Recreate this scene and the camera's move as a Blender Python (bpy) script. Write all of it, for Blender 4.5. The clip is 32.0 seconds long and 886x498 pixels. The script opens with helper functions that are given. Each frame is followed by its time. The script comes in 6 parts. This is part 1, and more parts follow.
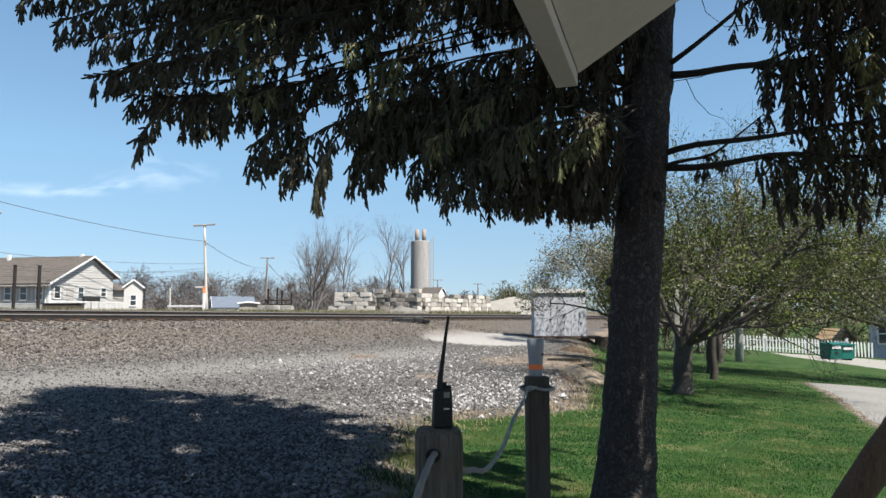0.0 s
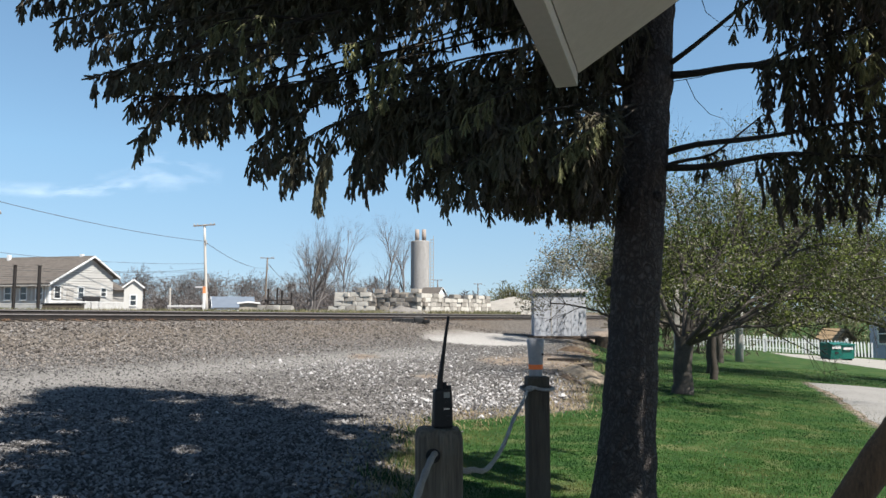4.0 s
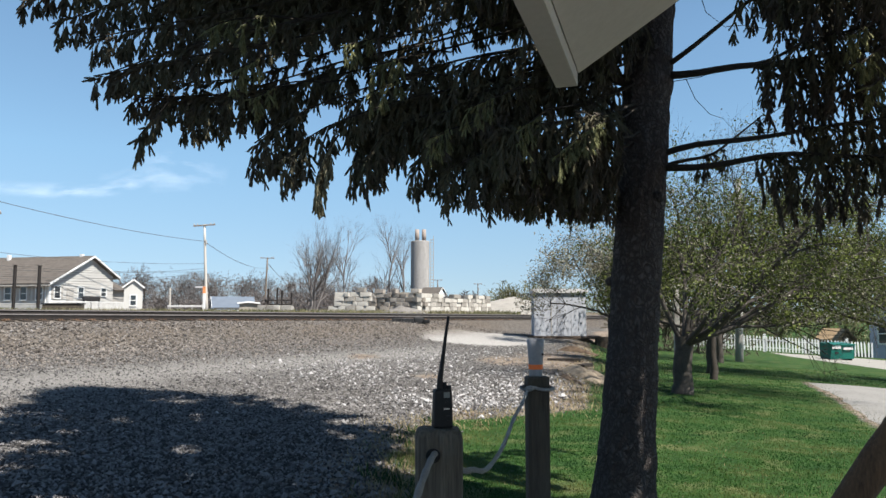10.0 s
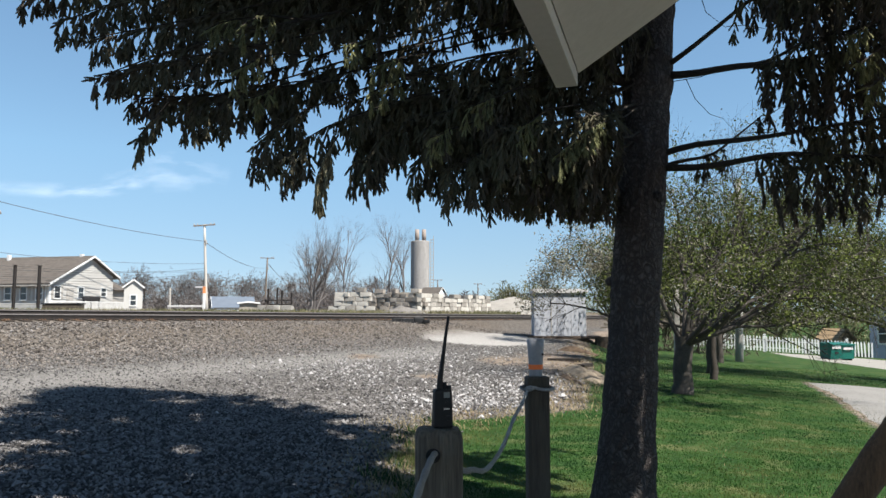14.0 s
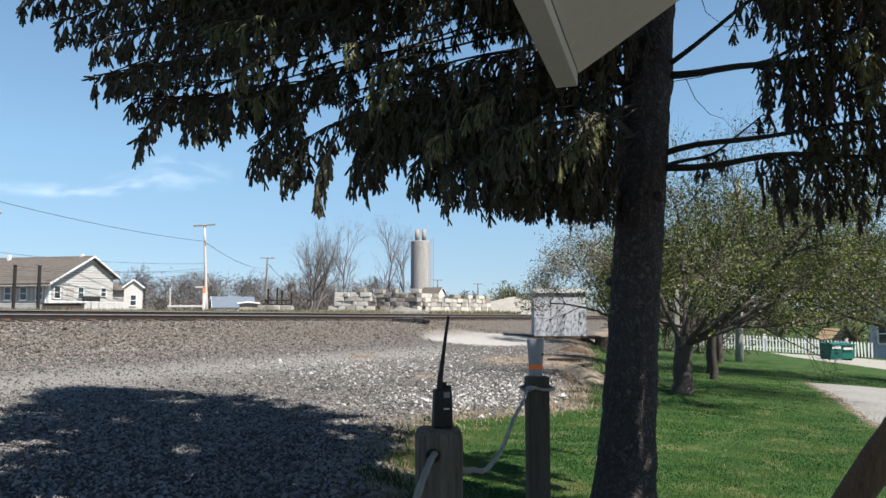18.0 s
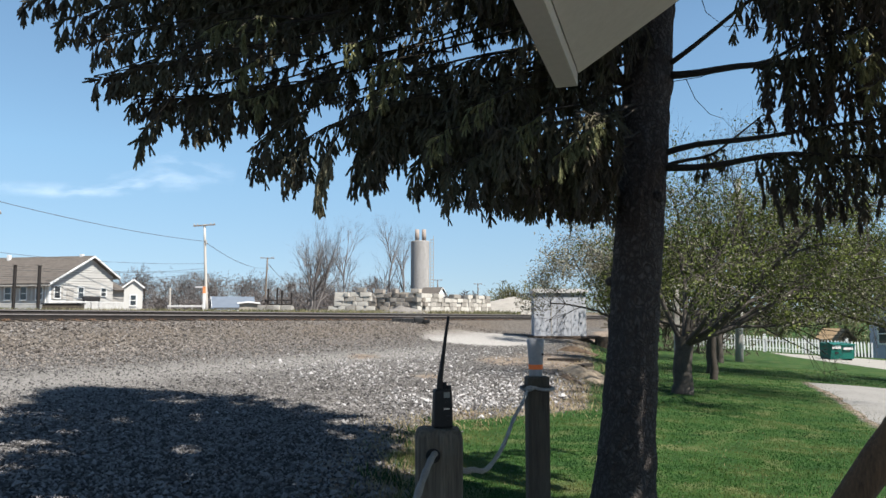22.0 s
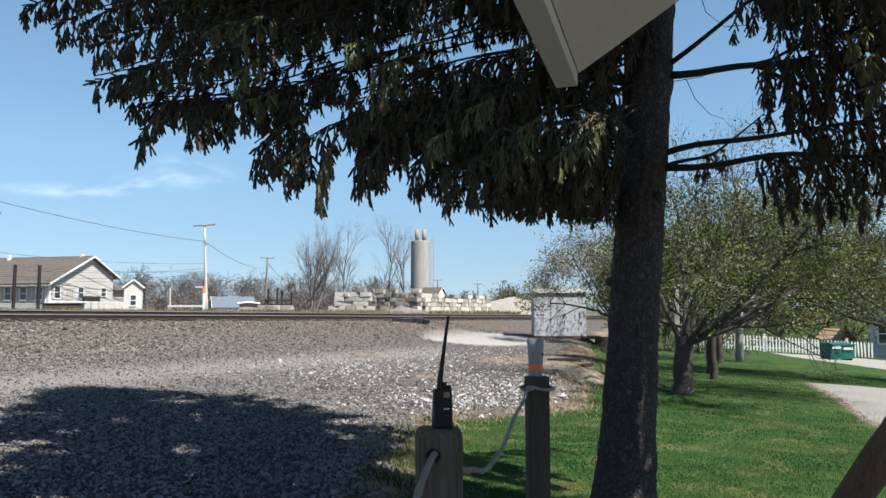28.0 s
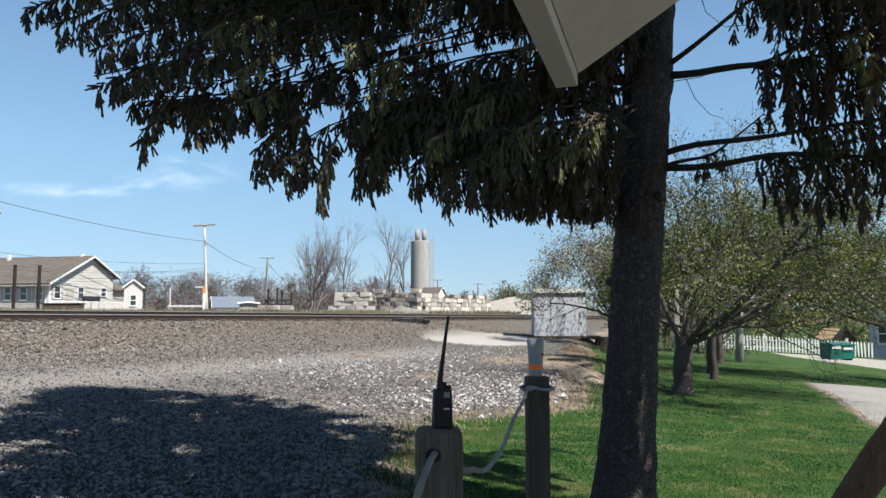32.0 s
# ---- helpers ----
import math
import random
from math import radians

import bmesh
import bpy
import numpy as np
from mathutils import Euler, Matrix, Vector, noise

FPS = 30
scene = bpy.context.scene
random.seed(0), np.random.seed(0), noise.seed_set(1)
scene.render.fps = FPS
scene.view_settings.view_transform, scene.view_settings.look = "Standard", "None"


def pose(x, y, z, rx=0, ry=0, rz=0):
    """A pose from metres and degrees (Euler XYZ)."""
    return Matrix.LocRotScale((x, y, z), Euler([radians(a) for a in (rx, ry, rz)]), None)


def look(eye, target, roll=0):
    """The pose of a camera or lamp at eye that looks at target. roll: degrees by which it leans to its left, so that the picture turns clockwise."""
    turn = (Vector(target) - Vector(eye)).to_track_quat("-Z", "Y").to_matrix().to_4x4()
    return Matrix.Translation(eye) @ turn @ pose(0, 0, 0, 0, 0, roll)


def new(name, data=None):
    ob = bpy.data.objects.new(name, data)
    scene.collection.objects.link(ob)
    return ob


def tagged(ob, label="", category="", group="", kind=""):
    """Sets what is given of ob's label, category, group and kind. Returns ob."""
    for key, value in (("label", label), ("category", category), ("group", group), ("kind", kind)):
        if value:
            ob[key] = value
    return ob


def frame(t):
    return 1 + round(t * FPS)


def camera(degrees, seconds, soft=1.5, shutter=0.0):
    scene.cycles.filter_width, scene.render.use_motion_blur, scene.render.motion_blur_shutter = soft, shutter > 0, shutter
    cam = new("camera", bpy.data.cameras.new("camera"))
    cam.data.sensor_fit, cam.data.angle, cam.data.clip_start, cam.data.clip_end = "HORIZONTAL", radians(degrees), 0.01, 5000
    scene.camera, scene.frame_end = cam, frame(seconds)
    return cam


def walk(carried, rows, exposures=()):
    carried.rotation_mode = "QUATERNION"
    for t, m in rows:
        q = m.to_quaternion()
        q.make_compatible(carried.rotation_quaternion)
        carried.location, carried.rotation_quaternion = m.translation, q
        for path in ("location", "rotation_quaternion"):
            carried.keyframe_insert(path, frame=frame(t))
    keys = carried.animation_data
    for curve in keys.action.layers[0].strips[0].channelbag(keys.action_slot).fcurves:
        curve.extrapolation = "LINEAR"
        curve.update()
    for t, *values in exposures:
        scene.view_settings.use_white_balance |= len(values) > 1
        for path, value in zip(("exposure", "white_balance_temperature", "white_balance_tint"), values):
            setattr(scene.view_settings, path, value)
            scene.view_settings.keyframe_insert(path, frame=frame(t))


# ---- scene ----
cam = camera(62.0, 32.0, soft=1.5)
EYE = pose(0, 0, 1.45, 94.905, 0, 0)
walk(cam, [(0, EYE), (32, EYE)], exposures=[(0, 1.15, 6500, 9), (32, 1.15, 6500, 9)])

# ---- light ----
SUN_AZ, SUN_EL = radians(131.4), radians(52)
world = bpy.data.worlds.new("world")
scene.world = world
world.use_nodes = True
wn = world.node_tree
sky = wn.nodes.new("ShaderNodeTexSky")
sky.sky_type, sky.sun_disc = "NISHITA", False
sky.sun_elevation, sky.sun_rotation = SUN_EL, SUN_AZ
sky.air_density, sky.dust_density, sky.ozone_density = 1.3, 0.0, 3.0
# clear air: the horizon glow is sampled a little higher up
wtc, wad = wn.nodes.new("ShaderNodeTexCoord"), wn.nodes.new("ShaderNodeVectorMath")
wad.operation, wad.inputs[1].default_value = "ADD", (0, 0, 0.11)
wno = wn.nodes.new("ShaderNodeVectorMath")
wno.operation = "NORMALIZE"
wn.links.new(wtc.outputs["Generated"], wad.inputs[0])
wn.links.new(wad.outputs[0], wno.inputs[0])
wn.links.new(wno.outputs[0], sky.inputs[0])
tint = wn.nodes.new("ShaderNodeMix")
tint.data_type, tint.blend_type = "RGBA", "MULTIPLY"
tint.inputs[0].default_value, tint.inputs[7].default_value = 1.0, (0.93, 1.02, 0.995, 1)
wn.links.new(sky.outputs[0], tint.inputs[6])
wsep, wrng = wn.nodes.new("ShaderNodeSeparateXYZ"), wn.nodes.new("ShaderNodeMapRange")
wn.links.new(wtc.outputs["Generated"], wsep.inputs[0])
wn.links.new(wsep.outputs[2], wrng.inputs[0])
wrng.inputs[1].default_value, wrng.inputs[2].default_value = 0.2, 0.0
haze = wn.nodes.new("ShaderNodeMix")
haze.data_type, haze.blend_type = "RGBA", "MULTIPLY"
haze.inputs[7].default_value = (0.82, 0.71, 0.745, 1)
wn.links.new(wrng.outputs[0], haze.inputs[0])
wn.links.new(tint.outputs[2], haze.inputs[6])
# the sky deepens overhead
wzen = wn.nodes.new("ShaderNodeMapRange")
wn.links.new(wsep.outputs[2], wzen.inputs[0])
wzen.inputs[1].default_value, wzen.inputs[2].default_value = 0.35, 0.95
deep = wn.nodes.new("ShaderNodeMix")
deep.data_type, deep.blend_type = "RGBA", "MULTIPLY"
deep.inputs[7].default_value = (0.38, 0.35, 0.38, 1)
wn.links.new(wzen.outputs[0], deep.inputs[0])
wn.links.new(haze.outputs[2], deep.inputs[6])
wn.links.new(deep.outputs[2], wn.nodes["Background"].inputs[0])
wn.nodes["Background"].inputs[1].default_value = 0.0765
sun = new("sun", bpy.data.lights.new("sun", "SUN"))
sun.data.energy, sun.data.angle, sun.data.color = 5.0, radians(0.55), (1.0, 0.95, 0.88)
SUN_DIR = Vector((math.sin(SUN_AZ) * math.cos(SUN_EL), math.cos(SUN_AZ) * math.cos(SUN_EL), math.sin(SUN_EL)))
sun.matrix_world = look(SUN_DIR * 60, (0, 0, 0))


# ---- materials ----
def nodes_of(name):
    m = bpy.data.materials.new(name)
    m.use_nodes = True
    return m, m.node_tree.nodes, m.node_tree.links, m.node_tree.nodes["Principled BSDF"]


def ramp(nd, stops):
    r = nd.new("ShaderNodeValToRGB")
    e = r.color_ramp.elements
    while len(e) < len(stops):
        e.new(0.5)
    for k, (p, c) in zip(e, stops):
        k.position, k.color = p, (*c, 1)
    return r


def mat(name, dark, light, scale=4.0, fine=40.0, rough=0.8, bump=0.2, metal=0.0, stretch=(1, 1, 1), vary=0.0, island=0.0, spec=0.3, dist=0.02):
    """Two scales of noise between two colours, with relief; vary: by object, island: by loose piece."""
    m, nd, ln, bs = nodes_of(name)
    tc = nd.new("ShaderNodeTexCoord")
    mp = nd.new("ShaderNodeMapping")
    mp.inputs["Scale"].default_value = stretch
    ln.new(tc.outputs["Object"], mp.inputs[0])
    n1, n2 = nd.new("ShaderNodeTexNoise"), nd.new("ShaderNodeTexNoise")
    for n, s in ((n1, scale), (n2, fine)):
        n.inputs["Scale"].default_value, n.inputs["Detail"].default_value = s, 5
        n.inputs["Roughness"].default_value = 0.65
        ln.new(mp.outputs[0], n.inputs[0])
    ad = nd.new("ShaderNodeMath")
    ad.operation, ad.inputs[1].default_value = "MULTIPLY_ADD", 0.5
    ln.new(n1.outputs[0], ad.inputs[0])
    hf = nd.new("ShaderNodeMath")
    hf.operation, hf.inputs[1].default_value = "MULTIPLY", 0.5
    ln.new(n2.outputs[0], hf.inputs[0])
    ln.new(hf.outputs[0], ad.inputs[2])
    val = ad.outputs[0]
    for amount, src in ((vary, "o"), (island, "i")):
        if amount:
            g = nd.new("ShaderNodeObjectInfo" if src == "o" else "ShaderNodeNewGeometry")
            k = nd.new("ShaderNodeMath")
            k.operation, k.inputs[1].default_value = "MULTIPLY_ADD", amount
            ln.new(g.outputs["Random" if src == "o" else "Random Per Island"], k.inputs[0])
            sh = nd.new("ShaderNodeMath")
            sh.operation, sh.inputs[1].default_value = "SUBTRACT", amount / 2
            ln.new(val, sh.inputs[0])
            ln.new(sh.outputs[0], k.inputs[2])
            val = k.outputs[0]
    r = ramp(nd, [(0.3, dark), (0.7, light)])
    ln.new(val, r.inputs[0])
    ln.new(r.outputs[0], bs.inputs["Base Color"])
    bs.inputs["Roughness"].default_value, bs.inputs["Metallic"].default_value = rough, metal
    bs.inputs["Specular IOR Level"].default_value = spec
    if bump:
        b = nd.new("ShaderNodeBump")
        b.inputs["Strength"].default_value, b.inputs["Distance"].default_value = bump, dist
        ln.new(n2.outputs[0], b.inputs["Height"])
        ln.new(b.outputs[0], bs.inputs["Normal"])
    return m


def leaf_mat(name, dark, light, through_light=0.3, rough=0.6, patch=0.6, patch_scale=1.3, middle=None, each=0.45):
    m, nd, ln, bs = nodes_of(name)
    g = nd.new("ShaderNodeNewGeometry")
    tc = nd.new("ShaderNodeTexCoord")
    n = nd.new("ShaderNodeTexNoise")
    n.inputs["Scale"].default_value, n.inputs["Detail"].default_value = patch_scale, 4
    ln.new(tc.outputs["Object"], n.inputs[0])
    a = nd.new("ShaderNodeMath")
    a.operation, a.inputs[1].default_value = "MULTIPLY_ADD", each
    ln.new(g.outputs["Random Per Island"], a.inputs[0])
    h = nd.new("ShaderNodeMath")
    h.operation, h.inputs[1].default_value, h.inputs[2].default_value = "MULTIPLY_ADD", patch, 0.525 - 0.5 * each - 0.5 * patch
    ln.new(n.outputs[0], h.inputs[0])
    ln.new(h.outputs[0], a.inputs[2])
    r = ramp(nd, [(0.2, dark), (0.5, middle), (0.9, light)] if middle else [(0.2, dark), (0.85, light)])
    ln.new(a.outputs[0], r.inputs[0])
    ln.new(r.outputs[0], bs.inputs["Base Color"])
    bs.inputs["Roughness"].default_value = rough
    bs.inputs["Specular IOR Level"].default_value = 0.1
    if through_light:
        t = nd.new("ShaderNodeBsdfTranslucent")
        ln.new(r.outputs[0], t.inputs[0])
        mx = nd.new("ShaderNodeMixShader")
        mx.inputs[0].default_value = through_light
        ln.new(bs.outputs[0], mx.inputs[1])
        ln.new(t.outputs[0], mx.inputs[2])
        ln.new(mx.outputs[0], nd["Material Output"].inputs[0])
    return m


def ground_mat():
    """Gravel, lawn, bare soil and pale stone dust, by the sheet's own cover attribute."""
    m, nd, ln, bs = nodes_of("ground_cover")
    tc = nd.new("ShaderNodeTexCoord")
    at = nd.new("ShaderNodeAttribute")
    at.attribute_name = "cover"
    sp = nd.new("ShaderNodeSeparateColor")
    ln.new(at.outputs["Color"], sp.inputs[0])

    def noise_tex(scale, detail=5):
        n = nd.new("ShaderNodeTexNoise")
        n.inputs["Scale"].default_value, n.inputs["Detail"].default_value = scale, detail
        ln.new(tc.outputs["Object"], n.inputs[0])
        return n

    def mix(fac, a, b, blend="MIX"):
        x = nd.new("ShaderNodeMix")
        x.data_type, x.blend_type = "RGBA", blend
        if isinstance(fac, float):
            x.inputs[0].default_value = fac
        else:
            ln.new(fac, x.inputs[0])
        ln.new(a, x.inputs[6])
        ln.new(b, x.inputs[7])
        return x.outputs[2]

    vo = nd.new("ShaderNodeTexVoronoi")
    vo.inputs["Scale"].default_value = 16
    ln.new(tc.outputs["Object"], vo.inputs[0])
    vs = nd.new("ShaderNodeSeparateColor")
    ln.new(vo.outputs["Color"], vs.inputs[0])
    stone = ramp(nd, [(0.0, (0.035, 0.032, 0.03)), (0.4, (0.075, 0.07, 0.064)), (0.8, (0.112, 0.104, 0.096)), (1.0, (0.21, 0.197, 0.182))])
    ln.new(vs.outputs[0], stone.inputs[0])
    rust = ramp(nd, [(0.0, (0.036, 0.03, 0.024)), (0.5, (0.088, 0.072, 0.058)), (1.0, (0.16, 0.136, 0.112))])
    ln.new(vs.outputs[1], rust.inputs[0])
    big = noise_tex(0.35)
    pale = ramp(nd, [(0.35, (0.24, 0.228, 0.212)), (0.7, (0.37, 0.356, 0.336))])
    ln.new(noise_tex(9).outputs[0], pale.inputs[0])
    grass = ramp(nd, [(0.3, (0.014, 0.04, 0.009)), (0.52, (0.027, 0.061, 0.013)), (0.72, (0.092, 0.1, 0.04))])
    ln.new(noise_tex(2.3, 10).outputs[0], grass.inputs[0])
    soil = ramp(nd, [(0.3, (0.07, 0.05, 0.038)), (0.5, (0.16, 0.126, 0.098)), (0.7, (0.26, 0.224, 0.18))])
    ln.new(noise_tex(5, 8).outputs[0], soil.inputs[0])
    k = mix(sp.outputs[2], stone.outputs[0], pale.outputs[0])
    rm = nd.new("ShaderNodeMath")
    rm.operation = "MULTIPLY"
    ln.new(at.outputs["Alpha"], rm.inputs[0])
    rr = ramp(nd, [(0.3, (0.35, 0.35, 0.35)), (0.6, (1, 1, 1))])
    ln.new(big.outputs[0], rr.inputs[0])
    ln.new(rr.outputs[0], rm.inputs[1])
    k = mix(rm.outputs[0], k, rust.outputs[0])
    # ragged edges between the covers
    jit = noise_tex(3.5, 8)

    def edge(src, lo, hi):
        s = nd.new("ShaderNodeMath")
        s.operation, s.inputs[1].default_value = "MULTIPLY_ADD", 0.9
        ln.new(jit.outputs[0], s.inputs[0])
        ln.new(src, s.inputs[2])
        o = nd.new("ShaderNodeMapRange")
        o.inputs[1].default_value, o.inputs[2].default_value = lo, hi
        ln.new(s.outputs[0], o.inputs[0])
        return o.outputs[0]
    k = mix(edge(sp.outputs[1], 0.8, 1.1), k, soil.outputs[0])
    k = mix(edge(sp.outputs[0], 0.85, 1.05), k, grass.outputs[0])
    ln.new(k, bs.inputs["Base Color"])
    bs.inputs["Roughness"].default_value = 0.95
    bs.inputs["Specular IOR Level"].default_value = 0.15
    b = nd.new("ShaderNodeBump")
    b.inputs["Strength"].default_value, b.inputs["Distance"].default_value = 0.9, 0.03
    ln.new(vo.outputs["Distance"], b.inputs["Height"])
    b.invert = True
    ln.new(b.outputs[0], bs.inputs["Normal"])
    return m


def bark_mat():
    m, nd, ln, bs = nodes_of("spruce_bark")
    tc = nd.new("ShaderNodeTexCoord")
    mp = nd.new("ShaderNodeMapping")
    mp.inputs["Scale"].default_value = (1, 1, 0.72)
    ln.new(tc.outputs["Object"], mp.inputs[0])
    wob = nd.new("ShaderNodeTexNoise")
    wob.inputs["Scale"].default_value, wob.inputs["Detail"].default_value = 14, 6
    ln.new(mp.outputs[0], wob.inputs[0])
    mx = nd.new("ShaderNodeMix")
    mx.data_type, mx.blend_type = "RGBA", "ADD"
    mx.inputs[0].default_value = 0.12
    ln.new(mp.outputs[0], mx.inputs[6])
    ln.new(wob.outputs["Color"], mx.inputs[7])
    vo = nd.new("ShaderNodeTexVoronoi")
    vo.feature = "DISTANCE_TO_EDGE"
    vo.inputs["Scale"].default_value = 30
    ln.new(mx.outputs[2], vo.inputs[0])
    vc = nd.new("ShaderNodeTexVoronoi")
    vc.inputs["Scale"].default_value = 30
    ln.new(mx.outputs[2], vc.inputs[0])
    sp = nd.new("ShaderNodeSeparateColor")
    ln.new(vc.outputs["Color"], sp.inputs[0])
    k = nd.new("ShaderNodeMath")
    k.operation = "MULTIPLY"
    mr = nd.new("ShaderNodeMapRange")
    mr.inputs[2].default_value = 0.35
    ln.new(vo.outputs[0], mr.inputs[0])
    s2 = nd.new("ShaderNodeMath")
    s2.operation, s2.inputs[1].default_value = "MULTIPLY_ADD", 0.6
    ln.new(sp.outputs[0], s2.inputs[0])
    ln.new(wob.outputs[0], s2.inputs[2])
    ln.new(mr.outputs[0], k.inputs[0])
    ln.new(s2.outputs[0], k.inputs[1])
    r = ramp(nd, [(0.05, (0.05, 0.043, 0.04)), (0.5, (0.078, 0.068, 0.064)), (1.0, (0.115, 0.103, 0.097))])
    ln.new(k.outputs[0], r.inputs[0])
    ln.new(r.outputs[0], bs.inputs["Base Color"])
    bs.inputs["Roughness"].default_value, bs.inputs["Specular IOR Level"].default_value = 0.95, 0.15
    b = nd.new("ShaderNodeBump")
    b.inputs["Strength"].default_value, b.inputs["Distance"].default_value = 0.65, 0.03
    ln.new(k.outputs[0], b.inputs["Height"])
    ln.new(b.outputs[0], bs.inputs["Normal"])
    return m


M_GROUND = ground_mat()
M_STONE = mat("crushed_stone", (0.036, 0.034, 0.034), (0.185, 0.174, 0.17), 3, 60, 0.9, 0.2, island=0.75)
M_RUSTSTONE = mat("rusty_ballast", (0.045, 0.038, 0.033), (0.18, 0.158, 0.14), 3, 60, 0.9, 0.2, island=0.75)
M_WHITESTONE = mat("pale_stone", (0.12, 0.117, 0.116), (0.36, 0.348, 0.342), 3, 60, 0.9, 0.2, island=0.6)
M_PALE_STONE = mat("limestone_dust", (0.2, 0.187, 0.166), (0.29, 0.278, 0.25), 0.6, 9, 0.95, 0.1)
M_GRASS = leaf_mat("grass_blades", (0.008, 0.034, 0.008), (0.11, 0.118, 0.038), 0.3, patch=2.4, patch_scale=0.9, middle=(0.018, 0.07, 0.012), each=0.3)
M_DRYGRASS = leaf_mat("dry_grass", (0.15, 0.115, 0.055), (0.36, 0.3, 0.18), 0.2)
M_WEED = leaf_mat("weeds", (0.05, 0.065, 0.025), (0.26, 0.23, 0.14), 0.3, patch=1.6, patch_scale=0.15)
M_BARK = bark_mat()
M_TWIG = mat("twig_bark", (0.018, 0.015, 0.012), (0.055, 0.045, 0.036), 14, 60, 0.9, 0.3)
M_FRUITBARK = mat("fruit_tree_bark", (0.024, 0.02, 0.017), (0.078, 0.067, 0.057), 14, 60, 0.9, 0.4)
M_GREYTWIG = mat("grey_twig_bark", (0.09, 0.08, 0.076), (0.19, 0.174, 0.167), 14, 60, 0.9, 0.3)
# the ramp's rare light patches paint in tufts that catch the sun
M_NEEDLE = leaf_mat("spruce_needles", (0.064, 0.054, 0.048), (0.105, 0.106, 0.058), 0.16, 0.8, patch=1.5, patch_scale=2.0, middle=(0.084, 0.072, 0.057), each=0.15)
M_PALENEEDLE = leaf_mat("pale_needles", (0.12, 0.1, 0.07), (0.26, 0.24, 0.15), 0.2, 0.8)
# lighter copy of the needle colour, with sunlight on the tufts painted in
M_LITNEEDLE = leaf_mat("sunlit_needles", (0.085, 0.09, 0.05), (0.2, 0.205, 0.1), 0.2, 0.8)
M_NEWLEAF = leaf_mat("spring_leaves", (0.024, 0.034, 0.012), (0.12, 0.142, 0.034), 0.25, patch=1.3, patch_scale=0.7)
M_BLOSSOM = leaf_mat("pale_buds", (0.09, 0.084, 0.062), (0.28, 0.262, 0.205), 0.2)
# lighter steel tone, painted sunlight for the rail heads' sunward side
M_LITSTEEL = mat("sunlit_rail_side", (0.13, 0.12, 0.115), (0.22, 0.2, 0.19), 6, 60, 0.5, 0.1, metal=0.2)
M_STEEL = mat("rail_steel", (0.011, 0.0095, 0.009), (0.034, 0.028, 0.025), 6, 60, 0.6, 0.2, metal=0.3)
M_RAILTOP = mat("polished_rail", (0.35, 0.34, 0.33), (0.6, 0.58, 0.56), 3, 30, 0.28, 0.03, metal=1.0)
M_RUST = mat("rusty_iron", (0.06, 0.038, 0.025), (0.16, 0.095, 0.055), 8, 60, 0.9, 0.3, vary=0.4)
M_TIE = mat("creosoted_tie", (0.019, 0.015, 0.012), (0.08, 0.06, 0.047), 5, 40, 0.9, 0.6, stretch=(1, 6, 6), vary=0.4)
M_POST = mat("weathered_post", (0.035, 0.029, 0.023), (0.23, 0.2, 0.158), 9, 45, 0.85, 0.9, stretch=(4, 4, 0.16))
M_DARKPOST = mat("dark_stained_post", (0.03, 0.024, 0.018), (0.09, 0.075, 0.055), 6, 45, 0.8, 0.5, stretch=(3, 3, 0.25))
M_LOG = mat("peeled_log", (0.045, 0.026, 0.014), (0.17, 0.102, 0.055), 5, 40, 0.7, 0.4, stretch=(3, 3, 0.3))
M_ROPE = mat("grey_rope", (0.24, 0.235, 0.22), (0.42, 0.41, 0.39), 20, 180, 0.85, 0.8)
M_BLACK = mat("black_plastic", (0.006, 0.006, 0.0065), (0.015, 0.015, 0.016), 30, 200, 0.6, 0.1)
M_SCREEN = mat("grey_display", (0.13, 0.14, 0.13), (0.2, 0.21, 0.2), 20, 100, 0.3, 0)
M_SILVER = mat("worn_silver", (0.35, 0.34, 0.32), (0.6, 0.58, 0.55), 20, 100, 0.4, 0.05, metal=0.6)
M_CUP = mat("frosted_plastic", (0.2, 0.2, 0.21), (0.3, 0.3, 0.315), 12, 60, 0.4, 0.05)
M_ORANGE = mat("orange_print", (0.75, 0.14, 0.03), (0.9, 0.22, 0.06), 10, 60, 0.5, 0)
M_SOFFIT = mat("cream_paint", (0.48, 0.46, 0.4), (0.58, 0.56, 0.5), 1.5, 30, 0.7, 0.05)
M_SHINGLE = mat("grey_shingle", (0.055, 0.047, 0.041), (0.135, 0.118, 0.104), 2, 12, 0.95, 0.5)
M_SIDING = mat("cream_siding", (0.37, 0.36, 0.34), (0.45, 0.438, 0.415), 0.8, 20, 0.7, 0.05)
M_WHITE = mat("white_paint", (0.5, 0.5, 0.495), (0.63, 0.63, 0.62), 1.2, 25, 0.6, 0.05)
M_GREYWOOD = mat("grey_boards", (0.2, 0.19, 0.175), (0.4, 0.38, 0.35), 3, 30, 0.9, 0.3)
M_BLUEROOF = mat("blue_grey_metal", (0.085, 0.105, 0.135), (0.14, 0.165, 0.2), 1, 20, 0.5, 0.05)
M_TAN = mat("tan_wall", (0.19, 0.168, 0.135), (0.29, 0.265, 0.22), 1, 20, 0.8, 0.1)
M_BLOCK = mat("cast_concrete", (0.18, 0.165, 0.145), (0.41, 0.385, 0.345), 1.8, 14, 0.95, 0.6, vary=0.5)
M_OLDBLOCK = mat("brown_old_block", (0.17, 0.148, 0.125), (0.4, 0.355, 0.305), 1.8, 14, 0.95, 0.6, vary=0.5)
